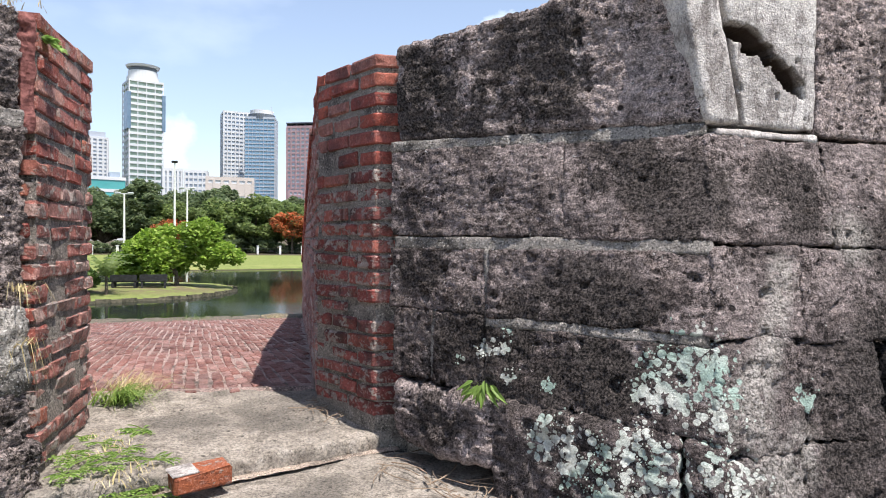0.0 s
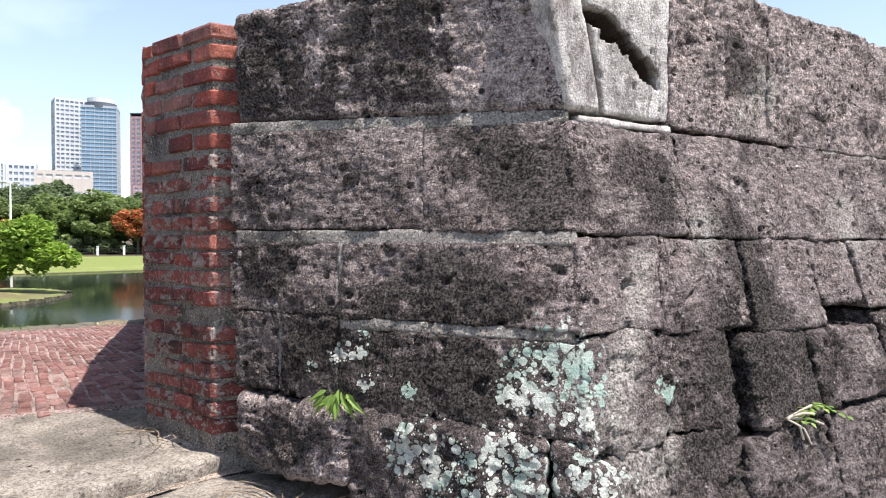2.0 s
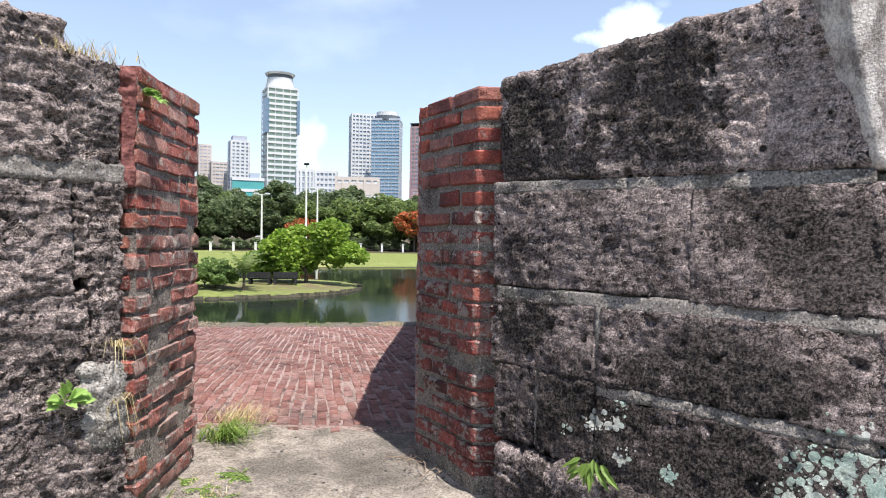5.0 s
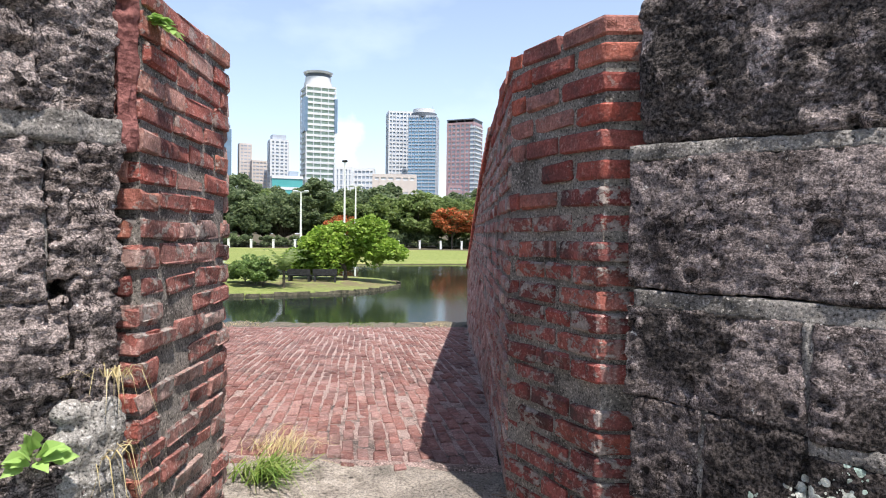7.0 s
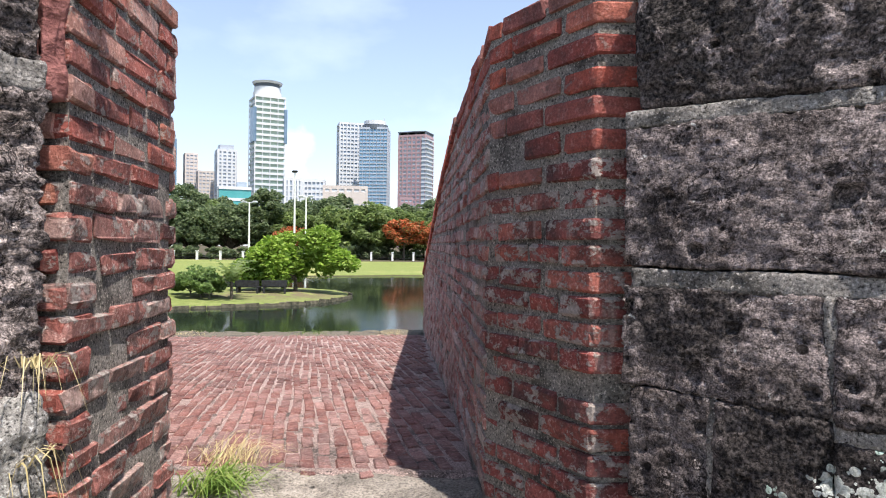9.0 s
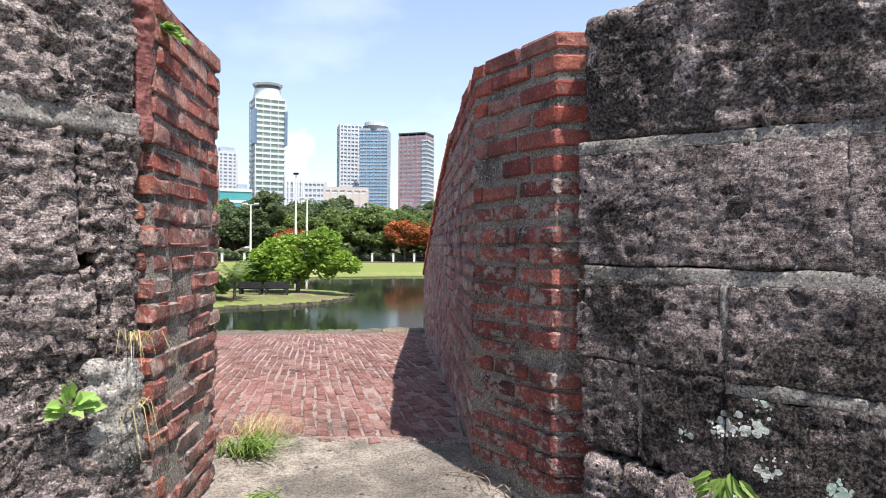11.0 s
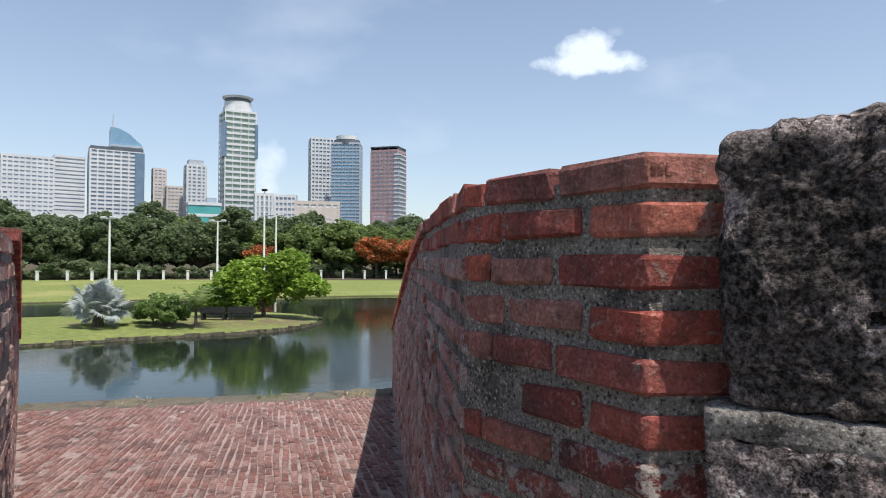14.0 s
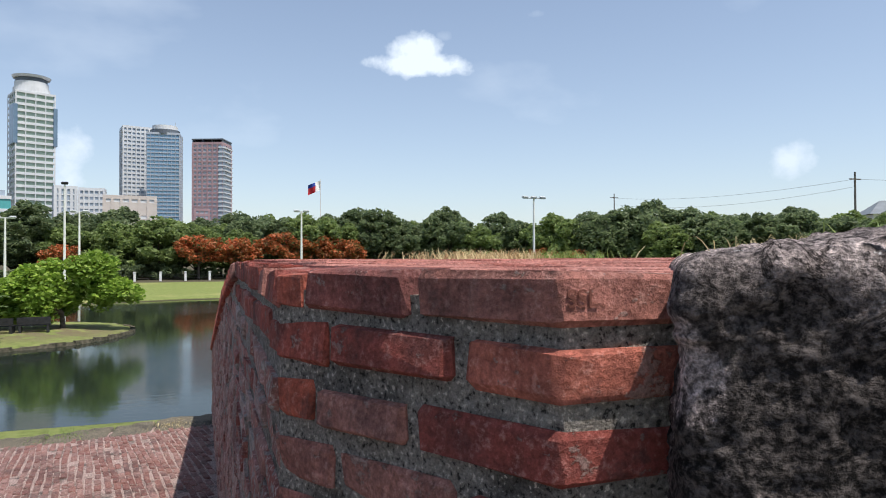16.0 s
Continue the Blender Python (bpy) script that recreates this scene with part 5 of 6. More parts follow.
def lamp_post(x, y, top, heads, label):
    z = ground_z(x, y)
    ob = empty("street_lamp", (x, y, z))
    tagged(ob, label, "lamp", "park lamps")
    bm = bmesh.new()
    rod(bm, (0, 0, -0.2), (0, 0, top - z), 0.17, 0.10, 10)
    part("pole", bm, M_WHITE, ob)
    for dx in heads:
        bm = bmesh.new()
        box(bm, dx - 0.36, dx + 0.36, -0.2, 0.2, top - z - 0.05, top - z + 0.22, 0.05)
        bmesh.ops.rotate(bm, cent=(dx, 0, top - z), matrix=Matrix.Rotation(radians(18), 3, "X"), verts=bm.verts)
        part("lamp_head", bm, M_BLACK if len(heads) == 1 else M_STEEL, ob)
    if len(heads) > 1:
        bm = bmesh.new()
        rod(bm, (heads[0], 0, top - z), (heads[-1], 0, top - z), 0.06, 0.06, 6)
        part("crossarm", bm, M_STEEL, ob)


lamp_post(-18.0, 88.2, 10.6, (0.0,), "tall white floodlight pole with a dark head")
lamp_post(-17.85, 95.4, 7.8, (-0.7, 0.7), "thin white twin-headed park lamp")
lamp_post(-34.5, 80.9, 6.3, (-0.7, 0.3), "white park lamp on a slender pole")
lamp_post(-25.5, 93.6, 6.8, (-0.8, 0.8), "thin white twin-headed park lamp")
lamp_post(33.5, 69.6, 8.6, (-1.1, 0.0, 1.1), "steel floodlight mast with three heads")
lamp_post(9.0, 86.0, 7.7, (-0.6, 0.6), "white park lamp on a slender pole")

# flag on a pole, wooden utility poles and wires
flag = empty("flag_pole", (40.5, 299.8, -1.7))
tagged(flag, "blue, red and white flag on a tall pole", "flag")
bm = bmesh.new()
rod(bm, (0, 0, 0), (0, 0, 39.5), 0.3, 0.15, 8)
part("pole", bm, M_WHITE, flag)


def flag_cloth(name, material, fn):
    bm = bmesh.new()
    n = 12
    rows = []
    for j in range(n + 1):
        row = []
        for i in range(n + 1):
            u, v = fn(i / n, j / n)
            row.append(bm.verts.new((-u * 5.6, 0.45 * math.sin(u * 7 + v * 2), 39.0 - v * 4.3 - u * 2.4 + 0.3 * u * math.sin(v * 5))))
        rows.append(row)
    for j in range(n):
        for i in range(n):
            bm.faces.new((rows[j][i], rows[j][i + 1], rows[j + 1][i + 1], rows[j + 1][i]))
    part(name, bm, material, flag, "", True)


flag_cloth("blue_half", plain_material("blue_cloth", (0.02, 0.05, 0.28), (0.03, 0.07, 0.34), 2, 0.8), lambda a, b: (0.40 + 0.60 * a, 0.42 * b))
flag_cloth("red_half", plain_material("red_cloth", (0.42, 0.02, 0.03), (0.50, 0.03, 0.04), 2, 0.8), lambda a, b: (0.34 + 0.66 * a, 0.42 + 0.58 * b))
flag_cloth("white_triangle", M_WHITE, lambda a, b: (0.42 * a, b))

M_WOOD = plain_material("grey_wood", (0.09, 0.08, 0.07), (0.17, 0.15, 0.13), 3, 0.9)


def utility_pole(x, y, top, name="utility_pole"):
    z = ground_z(x, y)
    ob = empty(name, (x, y, z))
    tagged(ob, "dark wooden utility pole with a crossarm", "pole", "utility poles")
    bm = bmesh.new()
    rod(bm, (0, 0, -0.3), (0, 0, top - z), 0.22, 0.15, 8)
    part("pole", bm, M_WOOD, ob)
    bm = bmesh.new()
    box(bm, -1.3, 1.3, -0.08, 0.08, top - z - 1.3, top - z - 1.1, 0.01)
    part("crossarm", bm, M_WOOD, ob)


utility_pole(101.2, 84.2, 16.1)
utility_pole(110.0, 169.5, 20.8)


def wire(a, b, sag):
    ob = bpy.data.curves.new("cable", "CURVE")
    ob.dimensions, ob.bevel_depth = "3D", 0.022
    sp = ob.splines.new("POLY")
    sp.points.add(16)
    a, b = Vector(a), Vector(b)
    for i in range(17):
        s = i / 16
        p = a.lerp(b, s) - Vector((0, 0, sag * 4 * s * (1 - s)))
        sp.points[i].co = (*p, 1)
    ob.materials.append(M_BLACK)
    tagged(new("cable", ob), "thin black overhead cable between utility poles", "cable", "overhead cables")


wire((101.2, 84.2, 14.9), (110, 169.5, 19.5), 1.5)
wire((101.2, 84.2, 13.6), (110, 169.5, 17.5), 2.0)
wire((101.2, 84.2, 14.9), (160, 60, 15.5), 1.0)

# ---- skyline ----
# walls and window glass carry the haze of distance in their pale colours
M_HAZE_WHITE = plain_material("hazed_pale_concrete", (0.58, 0.60, 0.62), (0.68, 0.69, 0.70), 0.05, 0.7, 0.2, 0)
M_HAZE_GREY = plain_material("hazed_grey_concrete", (0.40, 0.44, 0.50), (0.47, 0.51, 0.56), 0.05, 0.7, 0.2, 0)
M_HAZE_BEIGE = plain_material("hazed_beige_render", (0.56, 0.50, 0.46), (0.64, 0.58, 0.53), 0.05, 0.8, 0.2, 0)
M_HAZE_PINK = plain_material("hazed_pink_cladding", (0.37, 0.25, 0.27), (0.43, 0.30, 0.31), 0.05, 0.7, 0.2, 0)
M_GLASS_BLUE = plain_material("blue_curtain_wall", (0.17, 0.31, 0.44), (0.21, 0.36, 0.50), 0.08, 0.25, 0.6, 0)
M_GLASS_GREEN = plain_material("green_tinted_glass", (0.27, 0.37, 0.29), (0.35, 0.45, 0.36), 0.06, 0.3, 0.6, 0)
M_GLASS_DARK = plain_material("hazed_window_glass", (0.29, 0.35, 0.42), (0.35, 0.41, 0.48), 0.06, 0.3, 0.6, 0)
M_GLASS_FLANK = plain_material("deep_blue_glass", (0.12, 0.19, 0.27), (0.16, 0.24, 0.33), 0.08, 0.25, 0.6, 0)
M_ROOF_DARK = plain_material("dark_roof_cladding", (0.075, 0.09, 0.11), (0.12, 0.14, 0.165), 0.05, 0.5, 0.4, 0)
M_GLASS_TEAL = plain_material("teal_glass", (0.06, 0.33, 0.33), (0.10, 0.40, 0.40), 0.06, 0.3, 0.6, 0)


def tower(name, label, x, y, w, d, top, floors, wall, glass, turn=0.0, bays=5, slab=0.42, pier=0.16, proud=0.5, base=-1.7, roof=2.5):
    """A tower: glazed core, one slab band a floor, upright piers, parapet."""
    ob = empty(name, (x, y, base))
    ob.rotation_euler = (0, 0, math.atan2(-x, y) + radians(turn))
    tagged(ob, label, "building")
    h = top - base - roof
    bm = bmesh.new()
    box(bm, -w / 2 + proud, w / 2 - proud, -d / 2 + proud, d / 2 - proud, 0, h)
    part("window_glass", bm, glass, ob)
    step = h / floors
    bm = bmesh.new()
    box(bm, -w / 2, w / 2, -d / 2, d / 2, 0, step * slab)
    me = bpy.data.meshes.new("floor_band")
    bm.to_mesh(me)
    bm.free()
    me.materials.append(wall)
    for k in range(floors):
        put("floor_band", me, ob).location = (0, 0, k * step)
    if bays:
        bw = w / bays
        bm = bmesh.new()
        box(bm, -bw * pier / 2, bw * pier / 2, -0.25, 0.25, 0, h)
        me = bpy.data.meshes.new("pier")
        bm.to_mesh(me)
        bm.free()
        me.materials.append(wall)
        for k in range(bays + 1):
            put("pier", me, ob).location = (-w / 2 + k * bw + (bw * pier / 2 if k == 0 else -bw * pier / 2 if k == bays else 0), -d / 2 - 0.05, 0)
        for k in range(max(2, int(d / bw)) + 1):
            nn = max(2, int(d / bw))
            for sx in (-1, 1):
                o2 = put("pier", me, ob)
                o2.location = (sx * (w / 2 + 0.05), -d / 2 + 0.3 + (d - 0.6) * k / nn, 0)
                o2.rotation_euler = (0, 0, radians(90))
    bm = bmesh.new()
    box(bm, -w / 2 - 0.2, w / 2 + 0.2, -d / 2 - 0.2, d / 2 + 0.2, h, h + roof)
    part("parapet", bm, wall, ob)
    return ob, h


# white-green tower with a round crown
t1, h = tower("residential_tower", "tall pale green and white tower with a round crown", -169.9, 681.0, 31.0, 31.0, 152.0, 27, M_HAZE_WHITE, M_GLASS_GREEN, 12, 4, 0.40, 0.10, 1.2, roof=2)
for r0, z0, z1, m in ((14.6, 2, 7, M_HAZE_WHITE), (13.4, 7, 12.5, M_HAZE_WHITE), (12.6, 12.5, 16, M_ROOF_DARK), (14.4, 16, 18.0, M_HAZE_WHITE)):
    bm = bmesh.new()
    rod(bm, (0, 0, h + z0), (0, 0, h + z1), r0, r0 * (1.08 if z0 > 15 else 1), 32)
    part("crown", bm, m, t1)
for sx in (-1, 1):
    bm = bmesh.new()
    box(bm, sx * 15.6 - 1.6, sx * 15.6 + 1.6, -16.2, 0, h * 0.70, h * 0.93)
    part("bay_window", bm, M_GLASS_FLANK, t1)
tA, h = tower("office_tower", "pale grey ribbed tower behind a blue glass tower", -102.3, 845.8, 33, 28, 157, 32, M_HAZE_WHITE, M_GLASS_DARK, 8, 7, 0.45, 0.30, 0.6)
tB, h = tower("glass_tower", "blue glass tower with white floor lines", -67.0, 799.0, 34, 30, 143, 34, M_HAZE_GREY, M_GLASS_BLUE, -8, 8, 0.26, 0.08, 0.4)
for r0, z0, z1, m in ((15.8, 1.0, 6.5, M_ROOF_DARK), (13.5, 6.5, 11.5, M_HAZE_WHITE)):
    bm = bmesh.new()
    rod(bm, (0, 0, h + z0), (0, 0, h + z1), r0, r0, 28)
    part("crown", bm, m, tB)
bm = bmesh.new()
rod(bm, (11, 0, h + 11), (11, 0, h + 17), 0.5, 0.3, 6)
part("mast", bm, M_HAZE_GREY, tB)
tP, h = tower("pink_tower", "pinkish brown tower with balconies up one side", -15.5, 751.7, 33, 26, 127, 26, M_HAZE_PINK, M_HAZE_GREY, -22, 6, 0.40, 0.34, 0.5)
bm = bmesh.new()
box(bm, -17, 17, -13.5, 13.5, h + 5.0, h + 6.2)
part("roof_frame", bm, M_ROOF_DARK, tP)
for x in (-16, -5, 5, 16):
    bm = bmesh.new()
    box(bm, x - 0.5, x + 0.5, -13, 13, h + 2.5, h + 5.0)
    part("roof_post", bm, M_ROOF_DARK, tP)
bm = bmesh.new()
box(bm, 12.2, 19.4, -14.0, 10.0, 0, 1.3)
me = bpy.data.meshes.new("balcony")
bm.to_mesh(me)
bm.free()
me.materials.append(M_HAZE_WHITE)
for k in range(26):
    put("balcony", me, tP).location = (0, 0, h / 26 * k + 0.6)
bm = bmesh.new()
box(bm, 12.4, 17.0, -13.5, 9.0, 0, h - 2)
part("side_wall", bm, M_GLASS_DARK, tP)

tS, h = tower("spired_tower", "grey blue tower with a curved top and a spire", -345.7, 832.8, 37, 30, 141, 28, M_HAZE_GREY, M_GLASS_DARK, 5, 6, 0.35, 0.12, 0.6)
bm = bmesh.new()
prof = [(-17.5, 0), (-17.5, 24), (-8, 23), (4, 17), (12, 9), (17.5, 5), (17.5, 0)]
lo = [bm.verts.new((x, -12, h + z)) for x, z in prof]
hi = [bm.verts.new((x, 12, h + z)) for x, z in prof]
bm.faces.new(lo[::-1])
bm.faces.new(hi)
for i in range(len(prof)):
    bm.faces.new((lo[i], lo[(i + 1) % len(prof)], hi[(i + 1) % len(prof)], hi[i]))
bmesh.ops.recalc_face_normals(bm, faces=bm.faces)
part("curved_top", bm, M_GLASS_BLUE, tS)
bm = bmesh.new()
rod(bm, (-14, 0, h + 23), (-14, 0, h + 42), 1.6, 0.2, 8)
part("spire", bm, M_HAZE_GREY, tS)
tG, h = tower("apartment_tower", "white and grey gridded apartment tower with dark top", -315.6, 736.7, 53, 26, 119, 27, M_HAZE_WHITE, M_GLASS_DARK, 6, 7, 0.46, 0.22, 0.7, roof=1.0)
bm = bmesh.new()
box(bm, -26, 26, -12.5, 12.5, h + 1, h + 4.5)
part("roof_storey", bm, M_ROOF_DARK, tG)
bm = bmesh.new()
box(bm, 17.5, 27.2, -13.8, 13.5, 0, h)
part("glass_flank", bm, M_GLASS_FLANK, tG)
tower("white_tower", "white curved apartment tower with banded floors", -362.5, 728.0, 29, 26, 111, 26, M_HAZE_WHITE, M_HAZE_GREY, 10, 0, 0.6, 0.2, 0.5)
tower("white_slab", "broad white apartment slab on the skyline", -392.0, 705.0, 47, 22, 108, 24, M_HAZE_WHITE, M_GLASS_DARK, 4, 9, 0.55, 0.3, 0.4)
tower("white_block", "low white hotel block on the skyline", -372, 606, 34, 22, 64, 13, M_HAZE_WHITE, M_GLASS_DARK, 0, 6, 0.55, 0.3, 0.4)
tower("white_block", "distant white apartment block on the skyline", -470, 690, 60, 22, 70, 13, M_HAZE_WHITE, M_GLASS_DARK, 0, 8, 0.55, 0.3, 0.4)
tower("beige_tower", "slim beige tower on the skyline", -309.4, 847.2, 15.5, 16, 116, 26, M_HAZE_BEIGE, M_HAZE_GREY, 8, 3, 0.55, 0.3, 0.4)
tower("beige_block", "beige apartment block on the skyline", -284.1, 834.9, 23.5, 18, 92, 20, M_HAZE_BEIGE, M_HAZE_GREY, 8, 5, 0.5, 0.3, 0.4)
tS2, h = tower("slim_tower", "slim grey tower with a stepped top", -253.7, 813.2, 23, 20, 116, 26, M_HAZE_WHITE, M_GLASS_DARK, 10, 4, 0.45, 0.4, 0.6)
bm = bmesh.new()
box(bm, -8.5, 8.5, -8, 8, h + 2.5, h + 8.5)
part("top_storey", bm, M_HAZE_GREY, tS2)
tT, h = tower("teal_block", "low teal glass office block", -172.2, 576.7, 27, 20, 50, 5, M_HAZE_WHITE, M_GLASS_TEAL, 6, 0, 0.25, 0.2, 0.3)
bm = bmesh.new()
box(bm, 2, 10, -6, 6, h + 2, h + 7)
part("roof_house", bm, M_GLASS_DARK, tT)
tower("grey_block", "grey office block with upright ribs", -123.4, 589.2, 16, 14, 60, 12, M_HAZE_WHITE, M_GLASS_DARK, 5, 4, 0.2, 0.5, 0.4)
tower("grey_block", "pale grey office block with a dark top", -107.5, 612.3, 19, 16, 61, 12, M_HAZE_WHITE, M_GLASS_DARK, -6, 5, 0.5, 0.3, 0.4)
tower("white_hall", "low cream building behind the trees", -63.9, 497.7, 33, 20, 45, 4, M_HAZE_BEIGE, M_HAZE_WHITE, 0, 6, 0.8, 0.3, 0.2)
tower("white_hall", "long low white building behind the trees", -215, 440, 90, 20, 30, 3, M_HAZE_WHITE, M_HAZE_GREY, 0, 10, 0.7, 0.3, 0.2)
tower("pink_block", "small pinkish block behind the trees", -24, 700, 14, 14, 52, 10, M_HAZE_PINK, M_HAZE_GREY, 0, 3, 0.5, 0.3, 0.3)

# house at the park's edge
house = empty("house", (149.5, 112.0, -1.7))
house.rotation_euler = (0, 0, math.atan2(-146, 113) + radians(18))
tagged(house, "two-storey white house with a grey hipped roof", "house")
bm = bmesh.new()
box(bm, -7, 7, -5, 5, 0, 13.2)
part("wall", bm, M_WHITE, house)
bm = bmesh.new()
lo = [bm.verts.new(p) for p in ((-8, -6, 13.2), (8, -6, 13.2), (8, 6, 13.2), (-8, 6, 13.2))]
hi = [bm.verts.new(p) for p in ((-4, 0, 16.6), (4, 0, 16.6))]
for f in ((lo[0], lo[1], hi[1], hi[0]), (lo[1], lo[2], hi[1]), (lo[2], lo[3], hi[0], hi[1]), (lo[3], lo[0], hi[0]), tuple(lo[::-1])):
    bm.faces.new(f)
part("roof", bm, plain_material("grey_roof_sheet", (0.15, 0.17, 0.19), (0.21, 0.23, 0.25), 0.4, 0.6, 0.3, 0.1), house)
bm = bmesh.new()
box(bm, -7.8, 7.8, -5.9, -5, 10.0, 10.5)
part("canopy", bm, M_HAZE_GREY, house)
for x in (-4.8, -1.6, 1.6, 4.8):
    bm = bmesh.new()
    box(bm, x - 1.1, x + 1.1, -5.06, -4.9, 11.0, 12.6)
    part("window", bm, M_GLASS_DARK, house)

# ---- plants and loose things by the embrasure ----


def blade_tuft(name, at, n, length, spread, material, seed, label, category="grass", droop=0.6, width=0.004, lean=(0, 0)):
    rnd = random.Random(seed)
    verts, faces = [], []
    for i in range(n):
        yaw, l = rnd.uniform(0, math.tau), length * rnd.uniform(0.5, 1.15)
        bx, by = rnd.gauss(0, spread * 0.35), rnd.gauss(0, spread * 0.35)
        ox, oy = math.cos(yaw) * l * rnd.uniform(0.2, 0.8) + lean[0] * l, math.sin(yaw) * l * rnd.uniform(0.2, 0.8) + lean[1] * l
        w = Vector((-math.sin(yaw), math.cos(yaw), 0)) * width * rnd.uniform(0.6, 1.3)
        base = len(verts)
        for k in range(5):
            s = k / 4
            p = Vector((bx + ox * s, by + oy * s, l * (s - droop * rnd.uniform(0.7, 1.1) * s * s) - 0.004))
            verts += [p - w * (1 - s * 0.9), p + w * (1 - s * 0.9)]
        for k in range(4):
            a = base + 2 * k
            faces.append((a, a + 1, a + 3, a + 2))
    ob = put(name, mesh_of(name, verts, faces, material))
    ob.location = at
    return tagged(ob, label, category, kind="stuff")


M_BLADE = leaf_material("green_grass_blade", (0.10, 0.19, 0.03), (0.20, 0.31, 0.06), (0.36, 0.42, 0.13), 0.3)
M_WEED = leaf_material("weed_leaf", (0.11, 0.20, 0.035), (0.21, 0.33, 0.07), (0.33, 0.42, 0.14), 0.3)
M_IVY = leaf_material("pale_green_leaf", (0.26, 0.44, 0.10), (0.36, 0.56, 0.15), (0.48, 0.64, 0.26), 0.35)

blade_tuft("grass_tuft", (-0.84, 3.66, 0.18), 190, 0.24, 0.15, M_BLADE, 1, "green grass tuft at the foot of the brick jamb", droop=0.95, lean=(0.45, -0.15))
blade_tuft("dry_grass", (-0.86, 3.95, 0.17), 170, 0.22, 0.20, M_LEAF_DRY, 2, "dry straw-coloured grass tuft beside the brick jamb", droop=0.85, width=0.002, lean=(0.25, 0.1))
blade_tuft("dry_grass", (-0.85, 2.66, 0.80), 26, 0.17, 0.06, M_LEAF_DRY, 3, "dry grass growing from the brick joint", droop=1.5, width=0.0022, lean=(0.15, -0.25))
blade_tuft("dry_grass", (-0.86, 2.64, 0.62), 20, 0.20, 0.06, M_LEAF_DRY, 4, "dry grass growing from the brick joint", droop=1.9, width=0.0022, lean=(0.1, -0.2))
blade_tuft("dry_grass", (-0.95, 2.60, 1.735), 220, 0.085, 0.18, M_LEAF_DRY, 5, "dry grass on the parapet top", droop=0.6, width=0.0016)
for k, (x, y, n) in enumerate([(1.05, 4.9, 200), (1.40, 5.0, 160), (0.80, 4.75, 80), (1.62, 3.25, 150), (1.95, 3.4, 150), (2.3, 3.5, 120)]):
    blade_tuft("dry_grass", (x, y, 1.785), n * 3, 0.075, 0.30, M_LEAF_DRY if k != 1 else M_BLADE, 10 + k, "dry grass tuft on top of the brick merlon", droop=0.55, width=0.0016)
for k, s in enumerate((0.10, 0.36, 0.72)):
    p = Vector((*PE, 0)).lerp(Vector((*LE, 0)), s)
    blade_tuft("dry_grass", (p.x, p.y - 0.12, -0.36 + 0.07 * s), 170, 0.10, 0.42, M_BLADE if k == 1 else M_LEAF_DRY, 40 + k, "dry grass along the apron rim", droop=0.7, width=0.004)


def leafy_plant(name, at, stems, length, leaf, material, seed, label, flat=0.5, wall=None):
    """A small plant: curved stems with paired pointed leaves."""
    rnd = random.Random(seed)
    ob = empty(name, at)
    tagged(ob, label, "plant")
    for i in range(stems):
        yaw = rnd.uniform(0, math.tau) if wall is None else wall + rnd.uniform(-1.3, 1.3)
        verts, faces = [], []
        l = length * rnd.uniform(0.6, 1.1)
        rise = rnd.uniform(0.1, 0.9) * flat
        prev = Vector((0, 0, 0))
        for k in range(1, 6):
            s = k / 5
            p = Vector((math.cos(yaw) * l * s, math.sin(yaw) * l * s, l * (rise * s - 0.55 * flat * s * s)))
            for sg in (-1, 1):
                side = Vector((-math.sin(yaw) * sg, math.cos(yaw) * sg, rnd.uniform(-0.3, 0.5)))
                fwd = (p - prev).normalized()
                d = (side * 0.8 + fwd * 0.6).normalized() * leaf * rnd.uniform(0.7, 1.2)
                w = d.cross(Vector((0, 0, 1))).normalized() * leaf * 0.32
                b = len(verts)
                verts += [p, p + d * 0.45 + w, p + d + Vector((0, 0, -leaf * 0.25)), p + d * 0.45 - w, p + d * 0.5 + Vector((0, 0, -leaf * 0.06))]
                faces += [(b, b + 1, b + 4), (b + 1, b + 2, b + 4), (b + 2, b + 3, b + 4), (b + 3, b, b + 4)]
            b = len(verts)
            t = Vector((0, 0, 0.0022))
            verts += [prev - t, p - t, p + t, prev + t]
            faces.append((b, b + 1, b + 2, b + 3))
            prev = p
        stem = put("stem", mesh_of("stem", verts, faces, material), ob)
        if leaf < 0.02:
            tagged(stem, kind="stuff")
    return ob




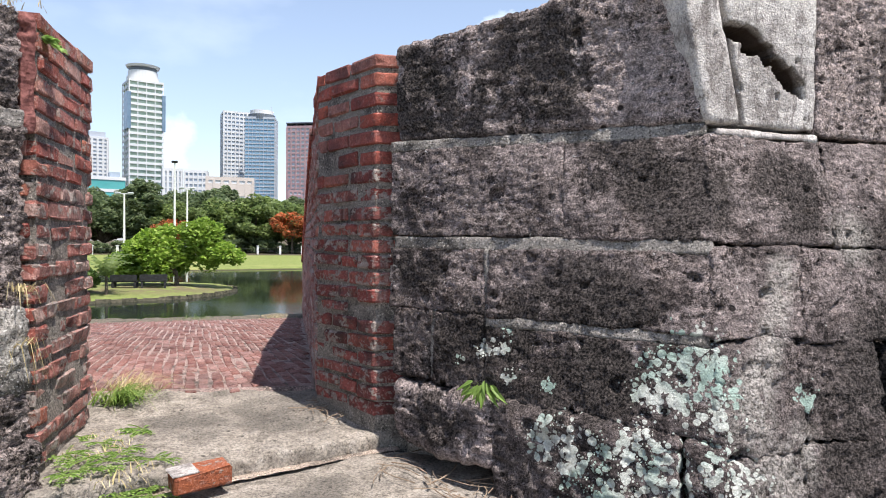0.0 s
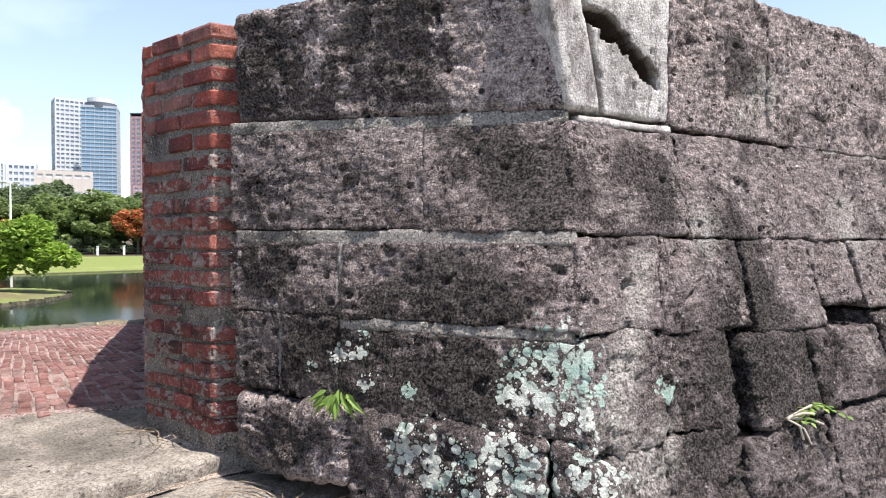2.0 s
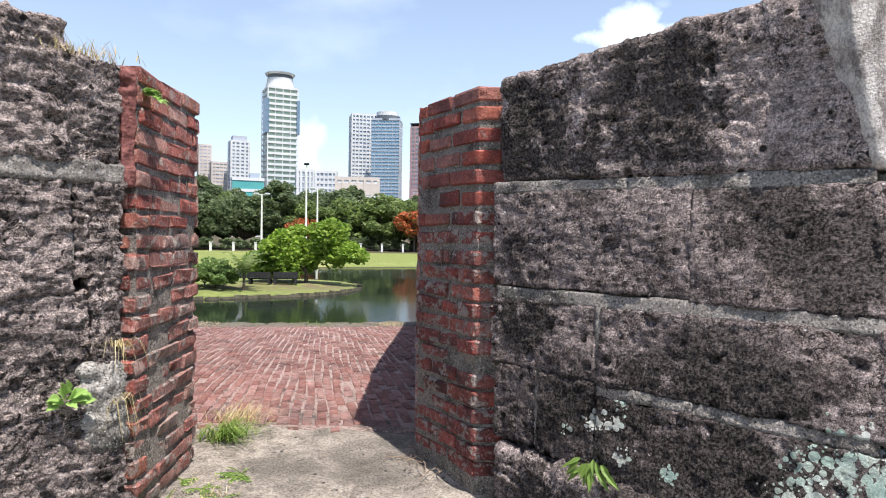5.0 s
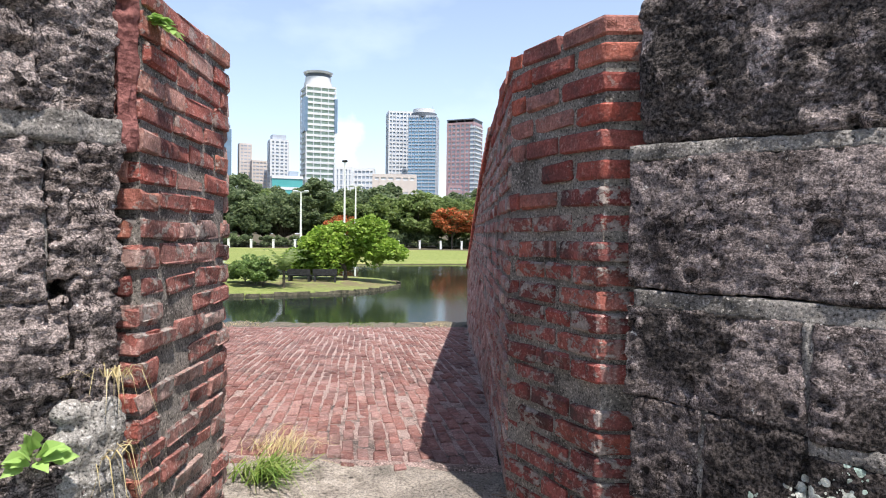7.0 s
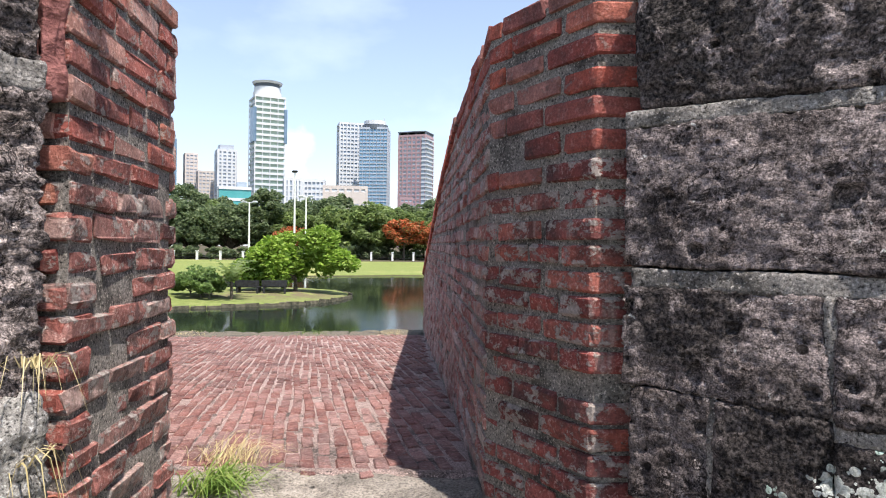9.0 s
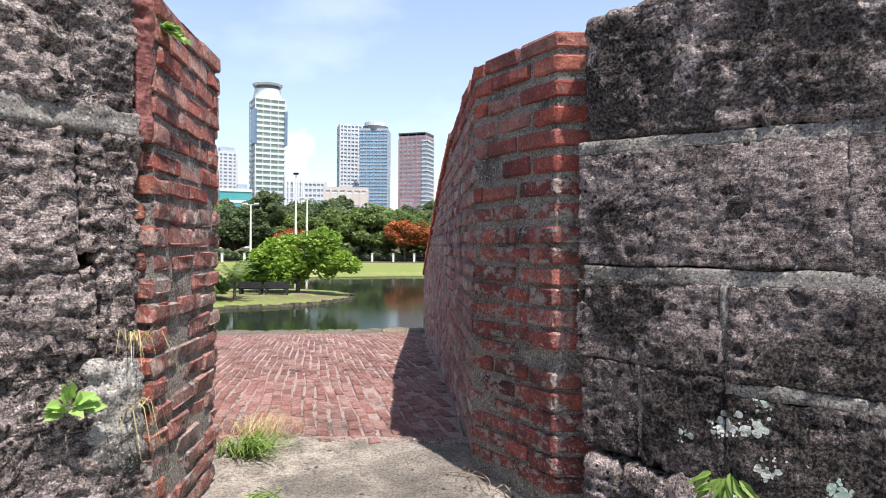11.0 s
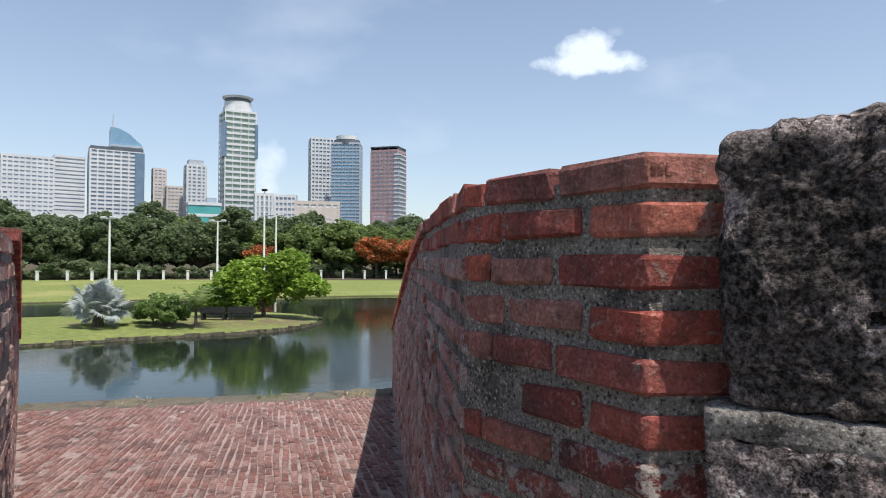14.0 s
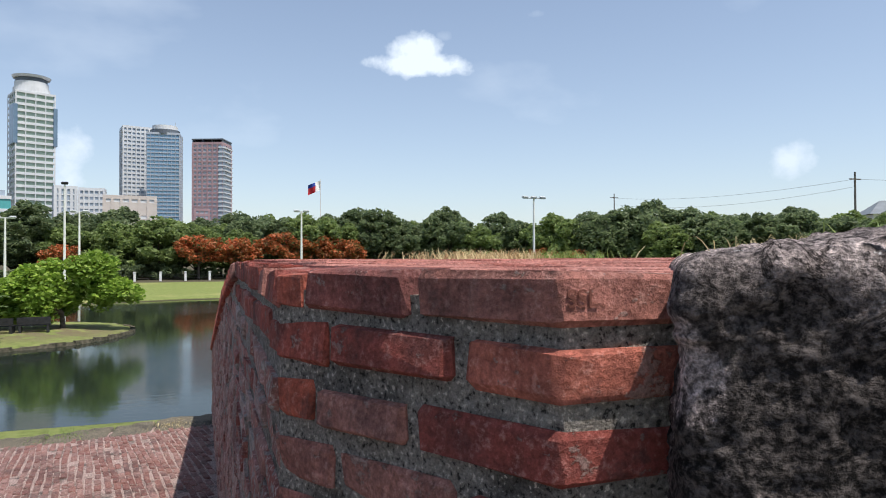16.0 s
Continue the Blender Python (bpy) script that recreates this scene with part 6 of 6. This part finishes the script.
def broad_leaf_plant(name, at, outward, leaves, size, narrow, droop, material, seed, label):
    """A wall plant: stalks from one root, each with one pointed leaf folded along its midrib."""
    rnd = random.Random(seed)
    ob = empty(name, at)
    tagged(ob, label, "plant")
    along = Vector((-outward.y, outward.x, 0))
    for i in range(leaves):
        swing = -1.25 + 2.5 * (i + rnd.uniform(0.1, 0.9)) / leaves
        stalk = along * math.sin(swing) * size * rnd.uniform(0.5, 1.0) + outward * size * rnd.uniform(0.35, 0.7) + Vector((0, 0, size * (math.cos(swing) * rnd.uniform(0.1, 0.9) - 0.3)))
        tip_way = (along * math.sin(swing) * 0.9 + outward * 0.35 + Vector((0, 0, rnd.uniform(-0.2, 0.5) - droop))).normalized()
        face = (outward + Vector((0, 0, 0.8)) + along * rnd.uniform(-0.4, 0.4)).normalized()
        wing = tip_way.cross(face).normalized()
        face = wing.cross(tip_way)
        l = size * rnd.uniform(0.75, 1.2)
        verts, faces = [stalk], []
        for s, w in ((0.10, 0.62), (0.32, 1.0), (0.62, 0.66), (0.85, 0.28)):
            mid = stalk + tip_way * l * s - face * l * 0.10 * s * s
            verts += [mid + wing * l * narrow * w + face * l * 0.10 * w, mid, mid - wing * l * narrow * w + face * l * 0.10 * w]
        verts.append(stalk + tip_way * l - face * l * 0.16)
        faces += [(0, 1, 2), (0, 2, 3)]
        for k in range(3):
            a = 1 + 3 * k
            faces += [(a, a + 3, a + 4, a + 1), (a + 1, a + 4, a + 5, a + 2)]
        faces += [(10, 13, 11), (11, 13, 12)]
        b = len(verts)
        t = along * 0.0018
        verts += [Vector((0, 0, 0)) - t, stalk - t, stalk + t, Vector((0, 0, 0)) + t]
        faces.append((b, b + 1, b + 2, b + 3))
        put("leaf", mesh_of("leaf", verts, faces, material), ob)
    return ob


broad_leaf_plant("wall_plant", tuple(left_at(0.215, 0.66, -0.01)), LN, 24, 0.045, 0.36, 0.0, M_IVY, 3, "pale green leafy plant rooted in the stone wall")
broad_leaf_plant("wall_fern", (0.735, 2.625, 0.435), SN, 22, 0.062, 0.15, 0.7, M_WEED, 4, "small yellow-green fern hanging from the stone wall")
leafy_plant("wall_plant", tuple(splay_at(0.95, 0.14, -0.03)), 6, 0.09, 0.03, M_WEED, 5, "small green weed at the foot of the stone wall", 0.9, 4.1)
leafy_plant("wall_plant", (-0.84, 2.80, 1.66), 5, 0.06, 0.035, M_IVY, 6, "small green weed in the brick jamb", 0.8, 0.0)
rnd = random.Random(91)
for k in range(44):
    x = rnd.uniform(-0.88, -0.42)
    y = rnd.uniform(2.42, 3.3) if x < -0.6 else rnd.uniform(2.45, 2.85)
    z = 0.16 if y > 2.55 + 0.4 * (x + 1.06) else 0.085
    leafy_plant("creeping_weed", (x, y, z), rnd.randint(5, 9), rnd.uniform(0.05, 0.11), rnd.uniform(0.010, 0.017), M_WEED, 100 + k, "low green creeping weed on the stone sill", 0.35)

for k in range(9):
    x, y = rnd.uniform(-0.85, -0.45), rnd.uniform(2.55, 3.2)
    blade_tuft("dry_grass", (x, y, 0.150), 14, 0.07, 0.10, M_LEAF_DRY, 70 + k, "thin dry grass among weeds on the sill", droop=0.7, width=0.002)

# dead twigs and roots
M_TWIG = plain_material("dry_twig", (0.16, 0.11, 0.075), (0.34, 0.27, 0.20), 30, 0.9)


def twig(points, r, label="dry brown twig lying on the stone slab", group="dry twigs", material=None):
    c = bpy.data.curves.new("twig", "CURVE")
    c.dimensions, c.bevel_depth, c.bevel_resolution = "3D", r, 1
    sp = c.splines.new("POLY")
    sp.points.add(len(points) - 1)
    for i, p in enumerate(points):
        sp.points[i].co = (*p, 1)
    c.materials.append(material or M_TWIG)
    return tagged(new("twig", c), label, "twig", group)


for k in range(60):
    u = rnd.uniform(0.0, 1.0)
    if k % 3 == 0:
        p = Vector((rnd.uniform(-0.05, 0.30), rnd.uniform(3.25, 3.75), 0.172))
    else:
        p = splay_at(u, 0.1, -0.02 - rnd.uniform(0, 0.16))
        p.z = 0.075
    a = rnd.uniform(0, math.tau)
    l = rnd.uniform(0.08, 0.26)
    pts = [p + Vector((math.cos(a + 0.4 * s) * l * s, math.sin(a + 0.4 * s) * l * s, 0.003 + 0.005 * math.sin(s * 3) * rnd.random())) for s in (0, 0.3, 0.6, 1.0)]
    twig(pts, rnd.uniform(0.0012, 0.003))
M_ROOT = plain_material("pale_root", (0.42, 0.36, 0.29), (0.60, 0.54, 0.45), 25, 0.9)
root_at = inner_at(0.78, 0.34, -0.02)
for k in range(7):
    d = Vector((rnd.uniform(-0.13, 0.16), rnd.uniform(-0.06, -0.01), rnd.uniform(-0.10, 0.06)))
    twig([root_at, root_at + d * 0.5 + Vector((0, -0.02, 0.015)), root_at + d], 0.004, "pale root growing from the wall joint", "wall roots", M_ROOT)
leafy_plant("wall_plant", tuple(inner_at(0.9, 0.36, -0.02)), 4, 0.12, 0.03, M_WEED, 8, "thin green weed in the wall joint", 0.5, 4.6)

# a loose broken brick with a whitewashed top
loose = empty("loose_brick", (-0.288, 2.70, 0.10))
loose.rotation_euler = (radians(3), radians(-2), radians(28))
tagged(loose, "loose broken red brick with a whitewashed top", "brick")
M_LOOSE = brick_material("loose_brick_clay", ((0.0, (0.42, 0.13, 0.06)), (1.0, (0.42, 0.13, 0.06))), 0.3, 0.3)
ob = put("body", brick_mesh("body", (0.20, 0.10, 0.065), M_LOOSE, 301, 0.005), loose)
ob.location = (0, 0, 0.033)
bm = bmesh.new()
box(bm, -0.105, -0.015, -0.047, 0.047, 0.066, 0.071, 0.002)
for v in bm.verts:
    v.co += Vector((0.006 * noise.noise(v.co * 60), 0.006 * noise.noise(v.co * 55 + Vector((5, 0, 0))), 0))
part("whitewash", bm, M_LIMEWASH, loose, "flaking white paint")

# stamp on a corner brick of the merlon; dark letters paint its grooves' shade
txt = bpy.data.curves.new("brick_stamp", "FONT")
txt.body, txt.size, txt.extrude = "SSL", 0.026, 0.0006
txt.materials.append(plain_material("stamp_shadow", (0.15, 0.055, 0.04), (0.20, 0.075, 0.055), 40, 0.95))
stamp = new("brick_stamp", txt)
stamp.location = (P1[0] + 0.010, P1[1] - 0.0030, TOP - 0.034)
stamp.rotation_euler = (radians(90), 0, 0)
tagged(stamp, "three worn letters pressed into a corner brick", "lettering")

for k, (x, y, z) in enumerate(((0.80, 3.16, 1.795), (0.98, 3.06, 1.815), (1.12, 2.92, 1.835))):
    blade_tuft("dry_grass", (x, y, z), 220, 0.060, 0.20, M_LEAF_DRY if k != 1 else M_BLADE, 90 + k, "dry grass tuft on top of the tuff parapet", droop=0.6, width=0.0014)
